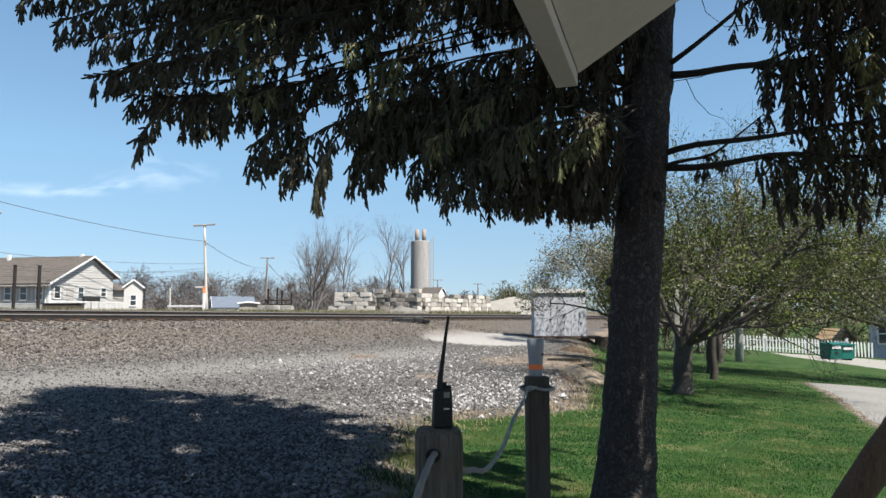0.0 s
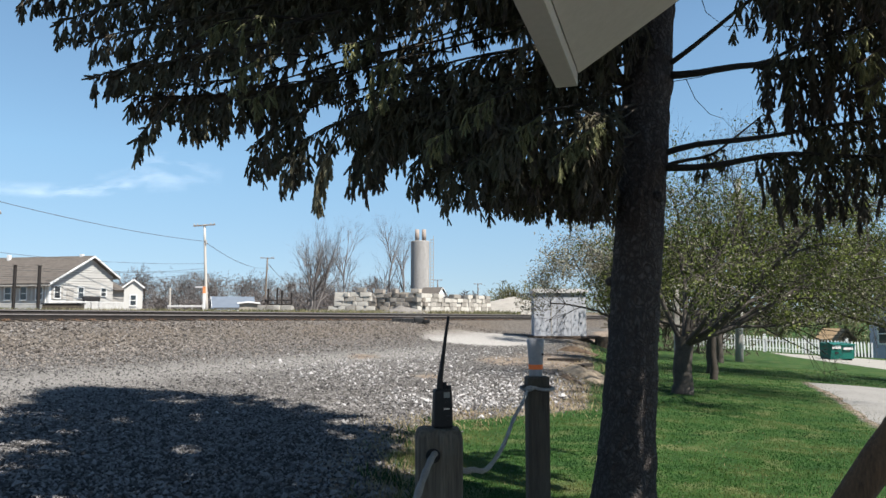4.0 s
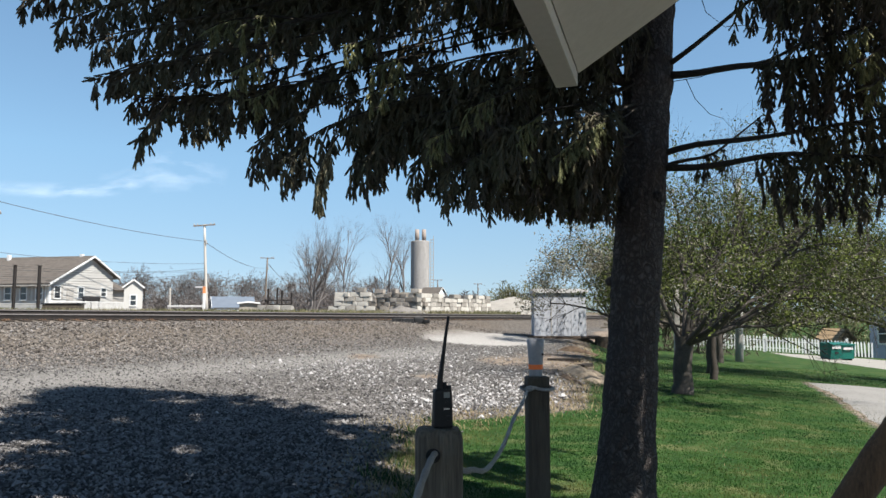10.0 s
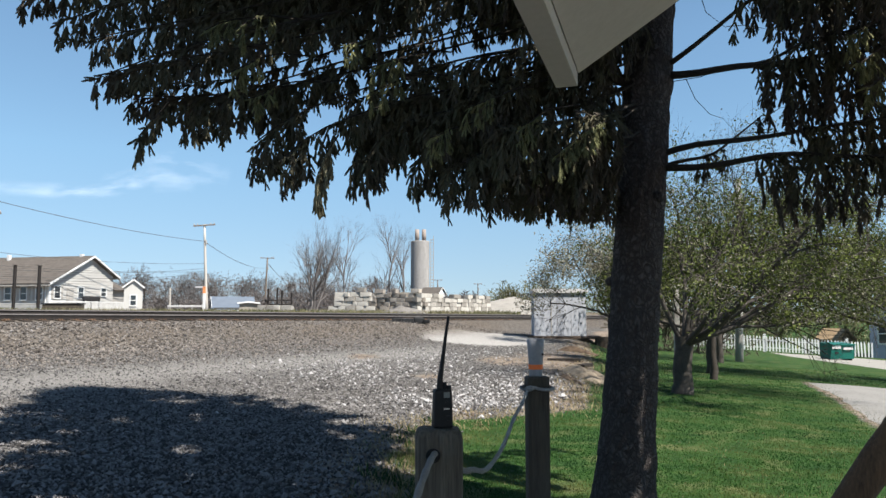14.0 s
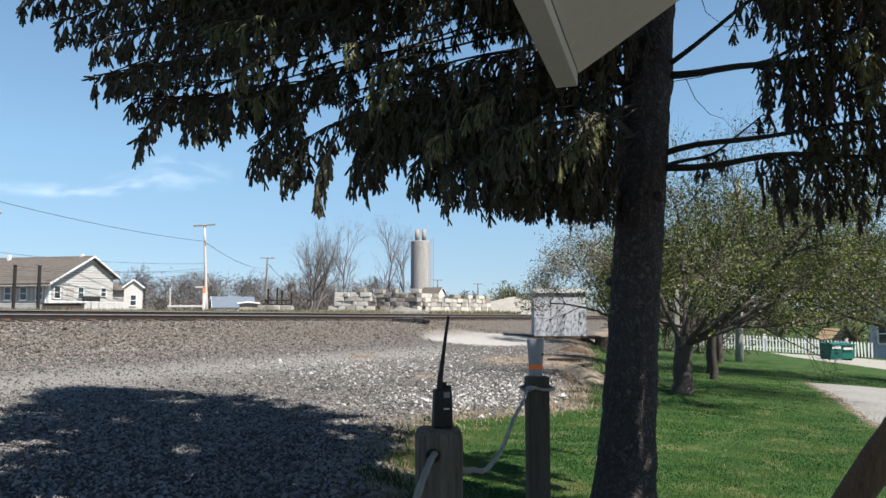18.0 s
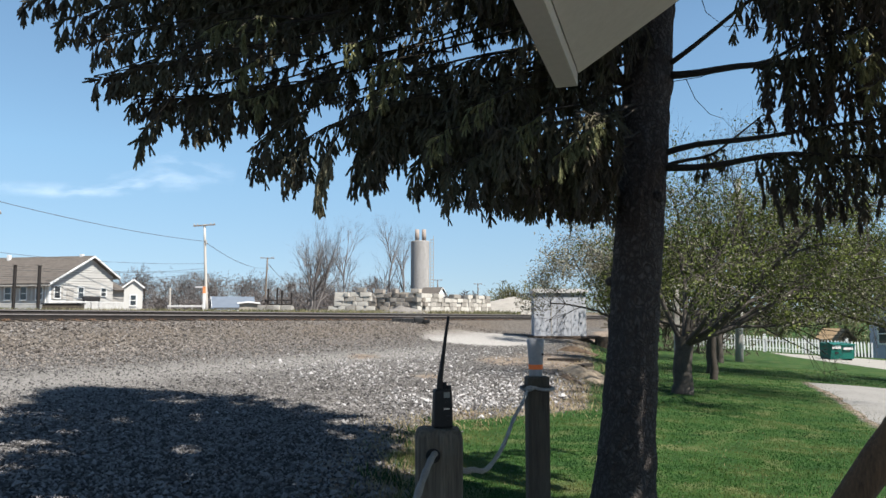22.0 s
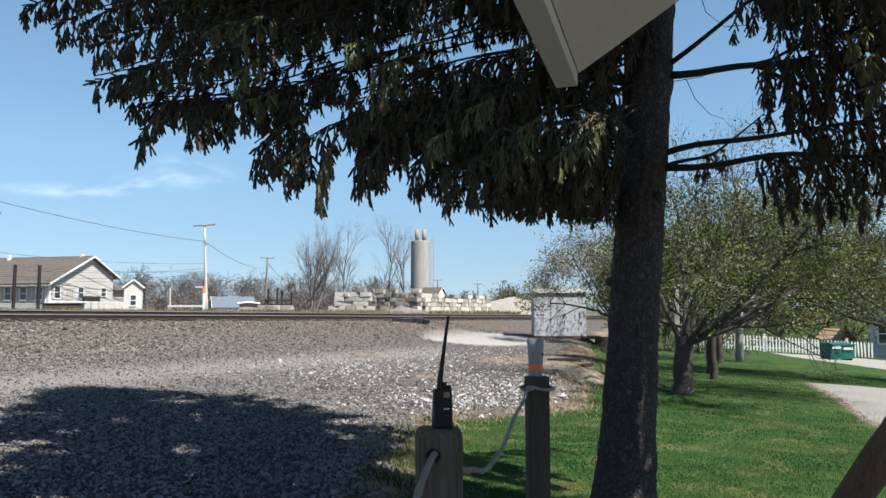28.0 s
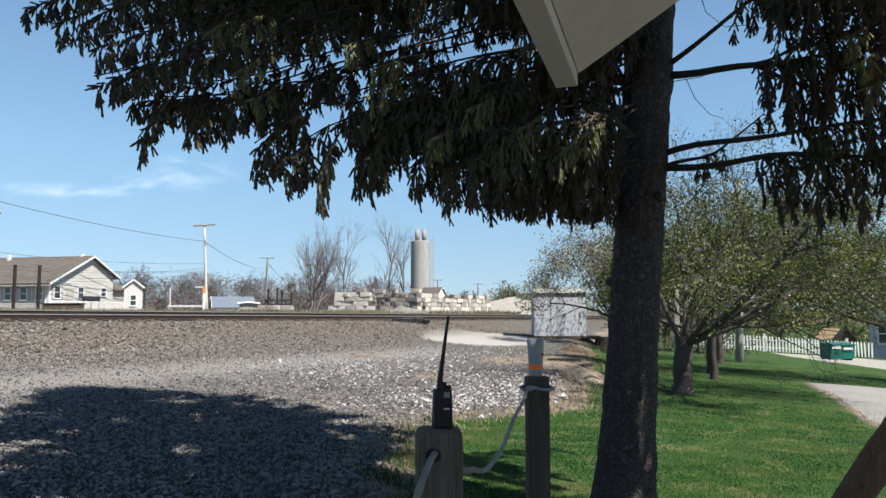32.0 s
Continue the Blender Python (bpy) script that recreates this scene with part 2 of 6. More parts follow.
M_CONCRETE = mat("old_concrete", (0.17, 0.162, 0.155), (0.34, 0.325, 0.31), 0.6, 8, 0.95, 0.4, stretch=(1.6, 1.6, 0.25))
M_REDCONC = mat("reddish_column", (0.17, 0.14, 0.122), (0.31, 0.265, 0.235), 0.8, 8, 0.95, 0.3)
M_POLE = mat("grey_pole_wood", (0.3, 0.28, 0.25), (0.5, 0.47, 0.43), 3, 20, 0.9, 0.3, stretch=(3, 3, 0.2))
M_GREYPOLE = mat("dull_pole_wood", (0.2, 0.19, 0.172), (0.34, 0.325, 0.3), 3, 20, 0.9, 0.3, stretch=(3, 3, 0.2))
M_POLE_DK = mat("brown_pole_wood", (0.1, 0.08, 0.065), (0.2, 0.165, 0.135), 3, 20, 0.9, 0.3, stretch=(3, 3, 0.2))
M_WIRE = mat("wire", (0.05, 0.05, 0.05), (0.1, 0.1, 0.1), 3, 20, 0.7, 0)
M_GLASS, _nd, _ln, _b = nodes_of("window_glass")
_b.inputs["Base Color"].default_value = (0.03, 0.035, 0.04, 1)
_b.inputs["Roughness"].default_value, _b.inputs["Specular IOR Level"].default_value = 0.06, 0.7
M_GREEN = mat("green_steel", (0.004, 0.075, 0.058), (0.008, 0.13, 0.1), 2, 25, 0.45, 0.1)
M_SAND = mat("sand_heap", (0.2, 0.187, 0.165), (0.29, 0.272, 0.245), 0.7, 12, 0.95, 0.5)
M_SHED = mat("whitewashed_wall", (0.2, 0.208, 0.232), (0.4, 0.413, 0.444), 2.2, 14, 0.85, 0.3, stretch=(1.6, 1.6, 0.35), vary=0.25)
M_SHEDROOF = mat("shed_roof", (0.36, 0.35, 0.34), (0.5, 0.49, 0.48), 1, 20, 0.8, 0.1)
# soil colour darkened to paint in the shadow lines along the banks
M_SHADESOIL = mat("shaded_soil", (0.035, 0.025, 0.018), (0.13, 0.09, 0.06), 4, 30, 1.0, 0.9)
M_ASPHALT = mat("worn_concrete_drive", (0.14, 0.134, 0.127), (0.25, 0.242, 0.228), 0.5, 9, 0.95, 0.2)
M_LILAC = mat("lilac_siding", (0.32, 0.32, 0.39), (0.4, 0.4, 0.47), 0.8, 20, 0.8, 0.05)
M_BROWN = mat("brown_board", (0.24, 0.165, 0.09), (0.38, 0.27, 0.16), 2, 20, 0.8, 0.2)
M_ORANGEPOST = mat("orange_marker", (0.55, 0.2, 0.08), (0.7, 0.3, 0.13), 3, 20, 0.7, 0)
# distance haze is mixed into this pale, low-contrast wood colour
M_FARWOOD = leaf_mat("far_wood", (0.13, 0.116, 0.11), (0.235, 0.212, 0.203), 0.5, 1.0)


# ---- building tools ----
def thing(name, m, label, category, group="", kind=""):
    ob = new(name)
    ob.empty_display_size = 0.2
    ob.matrix_basis = m
    return tagged(ob, label, category, group, kind)


def obj(name, me, material, parent=None, label=""):
    if not me.materials:
        me.materials.append(material)
    ob = new(name, me)
    if parent is not None:
        ob.parent = parent
    if label:
        tagged(ob, label)
    return ob


def part(name, bm, material, parent=None, label="", smooth=False):
    me = bpy.data.meshes.new(name)
    bm.to_mesh(me)
    bm.free()
    if smooth:
        me.polygons.foreach_set("use_smooth", [True] * len(me.polygons))
    return obj(name, me, material, parent, label)


def bulk(name, verts, faces, material, parent=None, label="", smooth=False):
    me = bpy.data.meshes.new(name)
    verts = np.asarray(verts, dtype=np.float32)
    faces = np.asarray(faces, dtype=np.int32)
    n, k = faces.shape
    me.vertices.add(len(verts))
    me.vertices.foreach_set("co", verts.ravel())
    me.loops.add(n * k)
    me.loops.foreach_set("vertex_index", faces.ravel())
    me.polygons.add(n)
    me.polygons.foreach_set("loop_start", np.arange(0, n * k, k, dtype=np.int32))
    me.polygons.foreach_set("use_smooth", np.full(n, smooth))
    me.update(calc_edges=True)
    return obj(name, me, material, parent, label)


def box(bm, x0, x1, y0, y1, z0, z1, bevel=0.0):
    g = bmesh.ops.create_cube(bm, size=1)
    vs = g["verts"]
    bmesh.ops.scale(bm, vec=(x1 - x0, y1 - y0, z1 - z0), verts=vs)
    bmesh.ops.translate(bm, vec=((x0 + x1) / 2, (y0 + y1) / 2, (z0 + z1) / 2), verts=vs)
    if bevel:
        es = list({e for v in vs for e in v.link_edges})
        bmesh.ops.bevel(bm, geom=es, offset=bevel, segments=2, affect="EDGES", profile=0.6)
    return vs


def boxes(*dims, bevel=0.0):
    bm = bmesh.new()
    for d in dims:
        box(bm, *d, bevel=bevel)
    return bm


def tube_arrays(paths, sides=5, tip=True):
    """Tapered tubes: each path is a list of (point, radius)."""
    V, F, base = [], [], 0
    for path in paths:
        pts = [Vector(p) for p, _ in path]
        up = None
        for i, (p, r) in enumerate(path):
            d = (pts[min(i + 1, len(pts) - 1)] - pts[max(i - 1, 0)])
            d = d.normalized() if d.length > 1e-9 else Vector((0, 0, 1))
            if up is None:
                up = d.orthogonal().normalized()
            up = (up - d * up.dot(d))
            up = up.normalized() if up.length > 1e-6 else d.orthogonal().normalized()
            side = d.cross(up)
            for k in range(sides):
                a = 2 * math.pi * k / sides
                V.append(pts[i] + (up * math.cos(a) + side * math.sin(a)) * r)
        for i in range(len(path) - 1):
            for k in range(sides):
                a, b = base + i * sides + k, base + i * sides + (k + 1) % sides
                F.append((a, b, b + sides, a + sides))
        if sides == 4:
            F.append((base + 3, base + 2, base + 1, base))
            e = base + (len(path) - 1) * sides
            F.append((e, e + 1, e + 2, e + 3))
        base += len(path) * sides
    return V, F


def tubes(name, paths, material, parent=None, label="", sides=6, smooth=True):
    V, F = tube_arrays(paths, sides)
    return bulk(name, V, F, material, parent, label, smooth)


def solid_tube(bm, path, sides=10):
    """A capped tapered tube in a bmesh."""
    V, F = tube_arrays([path], sides)
    vs = [bm.verts.new(v) for v in V]
    for f in F:
        bm.faces.new([vs[i] for i in f])
    if sides != 4:
        bm.faces.new(list(reversed(vs[:sides])))
        bm.faces.new(vs[-sides:])
    return vs


def smoothstep(a, b, x):
    k = np.clip((x - a) / (b - a), 0, 1)
    return k * k * (3 - 2 * k)


# ---- lie of the land ----
TRACK_P, TRACK_D, TRACK_N = (-12.9, 21.4), (0.562, 0.827), (0.827, -0.562)


def track_st(x, y):
    dx, dy = x - TRACK_P[0], y - TRACK_P[1]
    return TRACK_D[0] * dx + TRACK_D[1] * dy, TRACK_N[0] * dx + TRACK_N[1] * dy


def on_track(t, s, z=0.0):
    return Vector((TRACK_P[0] + TRACK_D[0] * t + TRACK_N[0] * s, TRACK_P[1] + TRACK_D[1] * t + TRACK_N[1] * s, z))


def rail_base(t):
    return 1.24 - 0.0075 * np.clip(t, -40, 60)


EDGE_Y = (-50, 3, 5.8, 8.8, 9.8, 10.4, 11.2, 19.5, 33, 50, 80, 300)
EDGE_X = (-0.4, -0.4, -0.5, -0.52, -0.15, 0.9, 1.9, 3.7, 6.3, 12, 30, 200)


def lawn_side(x, y):
    """Metres past the edge of the gravel, towards the lawn."""
    return (x - np.interp(y, EDGE_Y, EDGE_X)) * 0.85


def ground_z(x, y):
    x, y = np.asarray(x, float), np.asarray(y, float)
    t, s = track_st(x, y)
    zr = rail_base(t)
    low = np.interp(s, (4.2, 9, 15, 20, 30), (0.45, 0.25, 0.08, 0.0, 0.0))
    k = smoothstep(0.9, 4.4, s)
    near = (zr - 0.012) * (1 - k) + low * k
    far = np.interp(-s, (2.4, 4.5, 7, 18, 60), (0, -0.42, -0.42, 0.1, 0.15)) + np.where(s < -2.4, (zr - 0.012) * (1 - smoothstep(4, 18, -s)) + 1.17 * smoothstep(4, 18, -s), zr - 0.012)
    z = np.where(s > 0, near, far) + 0.09 * np.clip(-s, -0.95, 2.4) * np.where(s > 0, 1 - smoothstep(1.0, 3.5, s), smoothstep(9, 3, -s))
    lawn = -0.058 * np.clip(x - 2.5, 0, 26) * np.clip(y / 12, 0, 1)
    g = smoothstep(-0.6, 1.4, lawn_side(x, y)) * smoothstep(2.0, 7.0, s)
    z = z * (1 - g) + lawn * g
    return z + 0.012 * np.sin(x * 1.7 + 1) * np.sin(y * 1.3) * np.clip(1 - np.abs(y - 12) / 14, 0, 1)


def gz(x, y):
    return float(ground_z(x, y))


def grades(lo, hi, step, far_lo, far_hi, growth=1.22):
    a = list(np.arange(lo, hi + 1e-6, step))
    d = step
    while a[-1] < far_hi:
        d *= growth
        a.append(a[-1] + d)
    d, b = step, [lo]
    while b[-1] > far_lo:
        d *= growth
        b.append(b[-1] - d)
    return np.array(sorted(b[1:]) + a)


def pale_cover(x, y, s):
    """Stone dust: a spread pad and a worn vehicle strip along the track."""
    pad = np.exp(-(((x - 1.7) / 2.7) ** 2 + ((y - 31.5) / 4.8) ** 2) ** 9)
    return np.maximum(pad, 0.4 * np.exp(-((s - 9.5) / 1.6) ** 2) * (x < 0))


def drive_edge(x, y):
    """Distance to the worn edge of the drive."""
    best = np.full(np.shape(x), 99.0)
    P = ((9.8, 20.0), (8.2, 15.4), (6.4, 10.8), (4.8, 5.5))
    for (ax, ay), (bx, by) in zip(P, P[1:]):
        u = np.clip(((x - ax) * (bx - ax) + (y - ay) * (by - ay)) / ((bx - ax) ** 2 + (by - ay) ** 2), 0, 1)
        best = np.minimum(best, np.hypot(x - ax - u * (bx - ax), y - ay - u * (by - ay)))
    return best


def worn(x, y):
    """Thin, dry patches of the lawn, 0 to 1."""
    k = np.sin(x * 2.7 + 1.3 * np.sin(y * 1.9)) + np.sin(y * 2.3 + 1.7 * np.sin(x * 2.1 + 2)) + 0.8 * np.sin(x * 7.1 + y * 5.3) * np.sin(y * 6.1 - x * 3.7)
    near = smoothstep(11.0, 6.5, y) * (0.1 + 0.9 * smoothstep(1.0, 3.4, x))
    return np.clip(0.22 + 0.42 * k, 0, 1) * (near + 0.22 * smoothstep(2.0, 5.0, x)) + 0.9 * np.exp(-(drive_edge(x, y) / 0.45) ** 2)



def make_ground():
    xs = grades(-14, 13, 0.2, -1500, 1500, 1.06)
    ys = grades(4, 34, 0.2, -60, 2500, 1.07)
    X, Y = np.meshgrid(xs, ys)
    Z = ground_z(X, Y)
    nx, ny = len(xs), len(ys)
    i = np.arange(nx * ny).reshape(ny, nx)
    F = np.stack([i[:-1, :-1], i[:-1, 1:], i[1:, 1:], i[1:, :-1]], -1).reshape(-1, 4)
    ob = bulk("ground", np.stack([X, Y, Z], -1).reshape(-1, 3), F, M_GROUND, smooth=True)
    t, s = track_st(X, Y)
    e = lawn_side(X, Y)
    lawn = np.where(s > 2, smoothstep(-0.1, 0.5, e), smoothstep(-3, -7, s) * 0.35)
    soil = np.exp(-((e + 0.1) / 0.55) ** 2) * (s > 2) * (0.75 + 0.25 * np.sin(Y * 1.1)) + np.where(s < -3, 0.62, 0)
    soil = np.maximum(soil, 0.9 * np.exp(-((X - 3.2) / 1.5) ** 2 - ((Y - 20.5) / 4) ** 2) * (e < 0.4))
    soil = np.maximum(soil, 0.75 * np.exp(-(drive_edge(X, Y) / 0.3) ** 2))
    lawn = lawn * (1 - 0.75 * np.exp(-(drive_edge(X, Y) / 0.28) ** 2))
    for px, py, rx, ry, k in ((-2.2, 20.5, 0.6, 1.3, 0.75), (1.7, 20.2, 0.9, 1.8, 0.9), (-0.3, 15.5, 0.4, 0.7, 0.8), (0.2, 10.4, 0.7, 0.45, 0.8)):
        soil = np.maximum(soil, k * np.exp(-((X - px) / rx) ** 2 - ((Y - py) / ry) ** 2))
    pale = pale_cover(X, Y, s)
    # unseen ground by the shelter, set pale to bounce neutral light onto the soffit
    lawn = np.where((s > 5) & (Y < 4.4), 0.0, lawn)
    soil = np.where((s > 5) & (Y < 4.4) & (X > -1), 0.5, soil)
    pale = np.where((s > 5) & (Y < 4.4) & (X > -2), 0.9, pale)
    rust = smoothstep(6.5, 2.0, s) * (s > -4)
    col = ob.data.color_attributes.new("cover", "FLOAT_COLOR", "POINT")
    col.data.foreach_set("color", np.stack([lawn, soil, pale, rust], -1).astype(np.float32).ravel())
    return tagged(ob, "gravel yard and lawn sloping up to the railway bank", "ground", kind="structure")


make_ground()


# ---- railway ----
def make_track():
    tr = thing("railway_track", pose(0, 0, 0), "worn steel rails on dark timber ties in ballast", "railway track", kind="structure")
    prof = [(-0.07, 0.0), (0.07, 0.0), (0.07, 0.012), (0.012, 0.035), (0.012, 0.125), (0.036, 0.14), (0.036, 0.172), (0.028, 0.18), (-0.028, 0.18), (-0.036, 0.172), (-0.036, 0.14), (-0.012, 0.125), (-0.012, 0.035), (-0.07, 0.012)]
    for s, lift in ((0.0, 0.0), (-1.5, 0.135)):
        V, F, ts = [], [], np.arange(-60, 221, 4.0)
        for t in ts:
            for a, b in prof:
                V.append(on_track(t, s + a, float(rail_base(t)) + b + lift))
        n = len(prof)
        for i in range(len(ts) - 1):
            for k in range(n):
                F.append((i * n + k, i * n + (k + 1) % n, (i + 1) * n + (k + 1) % n, (i + 1) * n + k))
        rail = bulk("rail", V, F, M_STEEL, tr)
        V, F = [], []
        for t in ts:
            for a in (-0.03, 0.03):
                V.append(on_track(t, s + a, float(rail_base(t)) + 0.1815 + lift))
        F = [(2 * i, 2 * i + 1, 2 * i + 3, 2 * i + 2) for i in range(len(ts) - 1)]
        bulk("running_surface", V, F, M_RAILTOP, rail, "bright worn rail head")
        # strip on the sunward face only; its lit look is in the colour
        V = [on_track(t, s + 0.0385, float(rail_base(t)) + z + lift) for t in ts for z in (0.138, 0.172)]
        bulk("head_side", V, F, M_LITSTEEL, rail, "sunward side of the rail head, coloured lighter as sunlit")
    bm = boxes((-0.115, 0.115, -1.3, 1.3, -0.18, 0.0), bevel=0.012)
    first = part("tie", bm, M_TIE, tr)
    ang = math.degrees(math.atan2(TRACK_D[1], TRACK_D[0]))
    plate = part("tie_plate", boxes((-0.1, 0.1, -0.11, 0.11, -0.01, 0.025), (-0.06, -0.03, -0.02, 0.04, 0.02, 0.06), (0.03, 0.06, -0.02, 0.04, 0.02, 0.06)), M_RUST, tr, "rusty tie plate with spikes")
    for i in range(150):
        t = -16 + i * 0.52
        ob = first if i == 0 else new("tie", first.data)
        ob.parent = tr
        p = on_track(t, -0.75 + random.uniform(-0.05, 0.05), float(rail_base(t)) + 0.0675 + 0.022)
        ob.matrix_basis = pose(*p, 5.14, 0, ang + random.uniform(-1, 1))
        if t < 30:
            q = new("tie_plate", plate.data) if i else plate
            q.parent = tr
            q.matrix_basis = pose(*on_track(t, 0.34, float(rail_base(t)) - 0.03), 5.14, 0, ang + random.uniform(-2, 2))


make_track()


# ---- loose stone and grass ----
def scatter_fan(n, r0, r1, a0, a1, rng):
    r = np.exp(rng.uniform(math.log(r0), math.log(r1), n))
    a = np.radians(rng.uniform(a0, a1, n))
    return r * np.sin(a), r * np.cos(a)


def make_stones(name, count, seed, big, material, label, patches=(), near=4.6, bank=99.0):
    rng = np.random.default_rng(seed)
    x, y = scatter_fan(count, near, 38, -36, 16, rng)
    e, (t, s) = lawn_side(x, y), track_st(x, y)
    bare = np.exp(-((x - 3.0) / 1.3) ** 2 - ((y - 20.5) / 4) ** 2)
    for px, py, rx, ry in ((-2.2, 20.5, 0.6, 1.3), (1.7, 20.2, 0.9, 1.8), (-0.3, 15.5, 0.4, 0.7)):
        bare = np.maximum(bare, 0.75 * np.exp(-((x - px) / rx) ** 2 - ((y - py) / ry) ** 2))
    keep = (s > 0.8) & (s + rng.normal(0, 1.1, len(x)) < bank) & (rng.random(len(x)) > bare * 0.9) & (rng.random(len(x)) > pale_cover(x, y, s) * 1.1) & (e < rng.normal(-0.05, 0.25, len(x)))
    if patches:
        near = np.zeros(len(x))
        for px, py, rx, ry in patches:
            near = np.maximum(near, np.exp(-((x - px) / rx) ** 2 - ((y - py) / ry) ** 2))
        keep &= rng.random(len(x)) < near
    x, y, s = x[keep], y[keep], s[keep]
    n = len(x)
    z = ground_z(x, y)
    size = big * rng.uniform(0.012, 0.03, n) * np.where(s < 5, 1.3, 1.0) * np.where(rng.random(n) < 0.03, 1.8, 1)
    oct_v = np.array([(1, 0, 0), (0, 1, 0), (-1, 0, 0), (0, -1, 0), (0.2, 0.1, 0.8), (0, 0, -0.7)], float)
    oct_f = np.array([(0, 1, 4), (1, 2, 4), (2, 3, 4), (3, 0, 4), (1, 0, 5), (2, 1, 5), (3, 2, 5), (0, 3, 5)])
    V = oct_v[None] * rng.uniform(0.55, 1.25, (n, 6, 3))
    a = rng.uniform(0, 6.28, n)
    c, sn = np.cos(a)[:, None], np.sin(a)[:, None]
    V = np.stack([V[:, :, 0] * c - V[:, :, 1] * sn, V[:, :, 0] * sn + V[:, :, 1] * c, V[:, :, 2]], -1)
    tilt = rng.uniform(-0.6, 0.6, (n, 1))
    V[:, :, 2] += V[:, :, 0] * tilt
    V = V * size[:, None, None] + np.stack([x, y, z + size * 0.3], -1)[:, None]
    F = oct_f[None] + (np.arange(n) * 6)[:, None, None]
    ob = bulk(name, V.reshape(-1, 3), F.reshape(-1, 3), material)
    tagged(ob, label, "gravel", kind="stuff")


def make_blades(name, n, area, keep, h0, h1, w, material, label, seed):
    rng = np.random.default_rng(seed)
    x, y = scatter_fan(n, *area, rng)
    k = keep(x, y, rng)
    x, y = x[k], y[k]
    n = len(x)
    z = ground_z(x, y)
    h = rng.uniform(h0, h1, n)
    a = rng.uniform(0, 6.28, n)
    r = np.hypot(x, y)
    ww = w * (0.6 + r / 12) * rng.uniform(0.6, 1.3, n)
    dx, dy = np.cos(a) * ww, np.sin(a) * ww
    lx, ly = rng.normal(0, 0.45, n) * h, rng.normal(0, 0.45, n) * h
    V = np.stack([np.stack([x - dx, y - dy, z - 0.01], -1), np.stack([x + dx, y + dy, z - 0.01], -1), np.stack([x + lx, y + ly, z + h], -1)], 1)
    F = np.arange(3 * n).reshape(n, 3)
    tagged(bulk(name, V.reshape(-1, 3), F, material), label, "grass", kind="stuff")


make_stones("gravel_stones", 76000, 4, 0.9, M_STONE, "loose grey crushed stone on the yard")
make_stones("white_stones", 40000, 14, 1.4, M_WHITESTONE, "larger whitish stones lying in patches", ((-2.0, 17.5, 1.8, 2.6), (-0.4, 21, 1.3, 3), (1.3, 14.5, 1.2, 2.6), (2.0, 23.5, 1.0, 3), (0.2, 12.0, 1.0, 1.2)))
make_stones("ballast_stones", 30000, 8, 1.35, M_RUSTSTONE, "rust-stained grey ballast stones on the track bank", near=17, bank=7.0)
make_blades("lawn_grass", 230000, (4.6, 30, -3, 38), lambda x, y, g: (lawn_side(x, y) > g.normal(0.25, 0.22, len(x))) & (g.random(len(x)) > 0.75 * worn(x, y)), 0.012, 0.028, 0.0036, M_GRASS, "short green mown lawn with thin patches", 7)
make_blades("thatch", 28000, (4.6, 30, -3, 38), lambda x, y, g: (lawn_side(x, y) > g.normal(0.3, 0.2, len(x))) & (g.random(len(x)) < 0.03 + 0.6 * worn(x, y)), 0.012, 0.026, 0.004, M_DRYGRASS, "pale dead blades among the lawn grass", 9)
make_blades("grass_tufts", 9000, (4.9, 12, -7, 1), lambda x, y, g: np.abs(lawn_side(x, y) - 0.12) < np.abs(g.normal(0, 0.2, len(x))) * (0.5 + np.sin(x * 9 + 2 * y) * np.sin(y * 5.0)), 0.03, 0.11, 0.0055, M_GRASS, "taller dark green tufts along the gravel edge", 10)
make_blades("dry_grass", 34000, (4.6, 34, -8, 16), lambda x, y, g: np.abs(lawn_side(x, y) - 0.1) < np.abs(g.normal(0, 0.42, len(x))) * (1 + 1.2 * np.exp(-((x - 0.2) / 0.8) ** 2 - ((y - 10.3) / 0.6) ** 2)) * np.where(y < 9, 0.45, 1.0), 0.03, 0.1, 0.005, M_DRYGRASS, "straw-coloured dead grass along the gravel edge", 8)

make_blades("far_weeds", 60000, (34, 100, -34, 6), lambda x, y, g: (track_st(x, y)[1] < g.normal(-6.5, 1.0, len(x))) & (track_st(x, y)[1] > -26), 0.15, 0.5, 0.012, M_WEED, "olive and straw weeds along the far side of the track", 11)


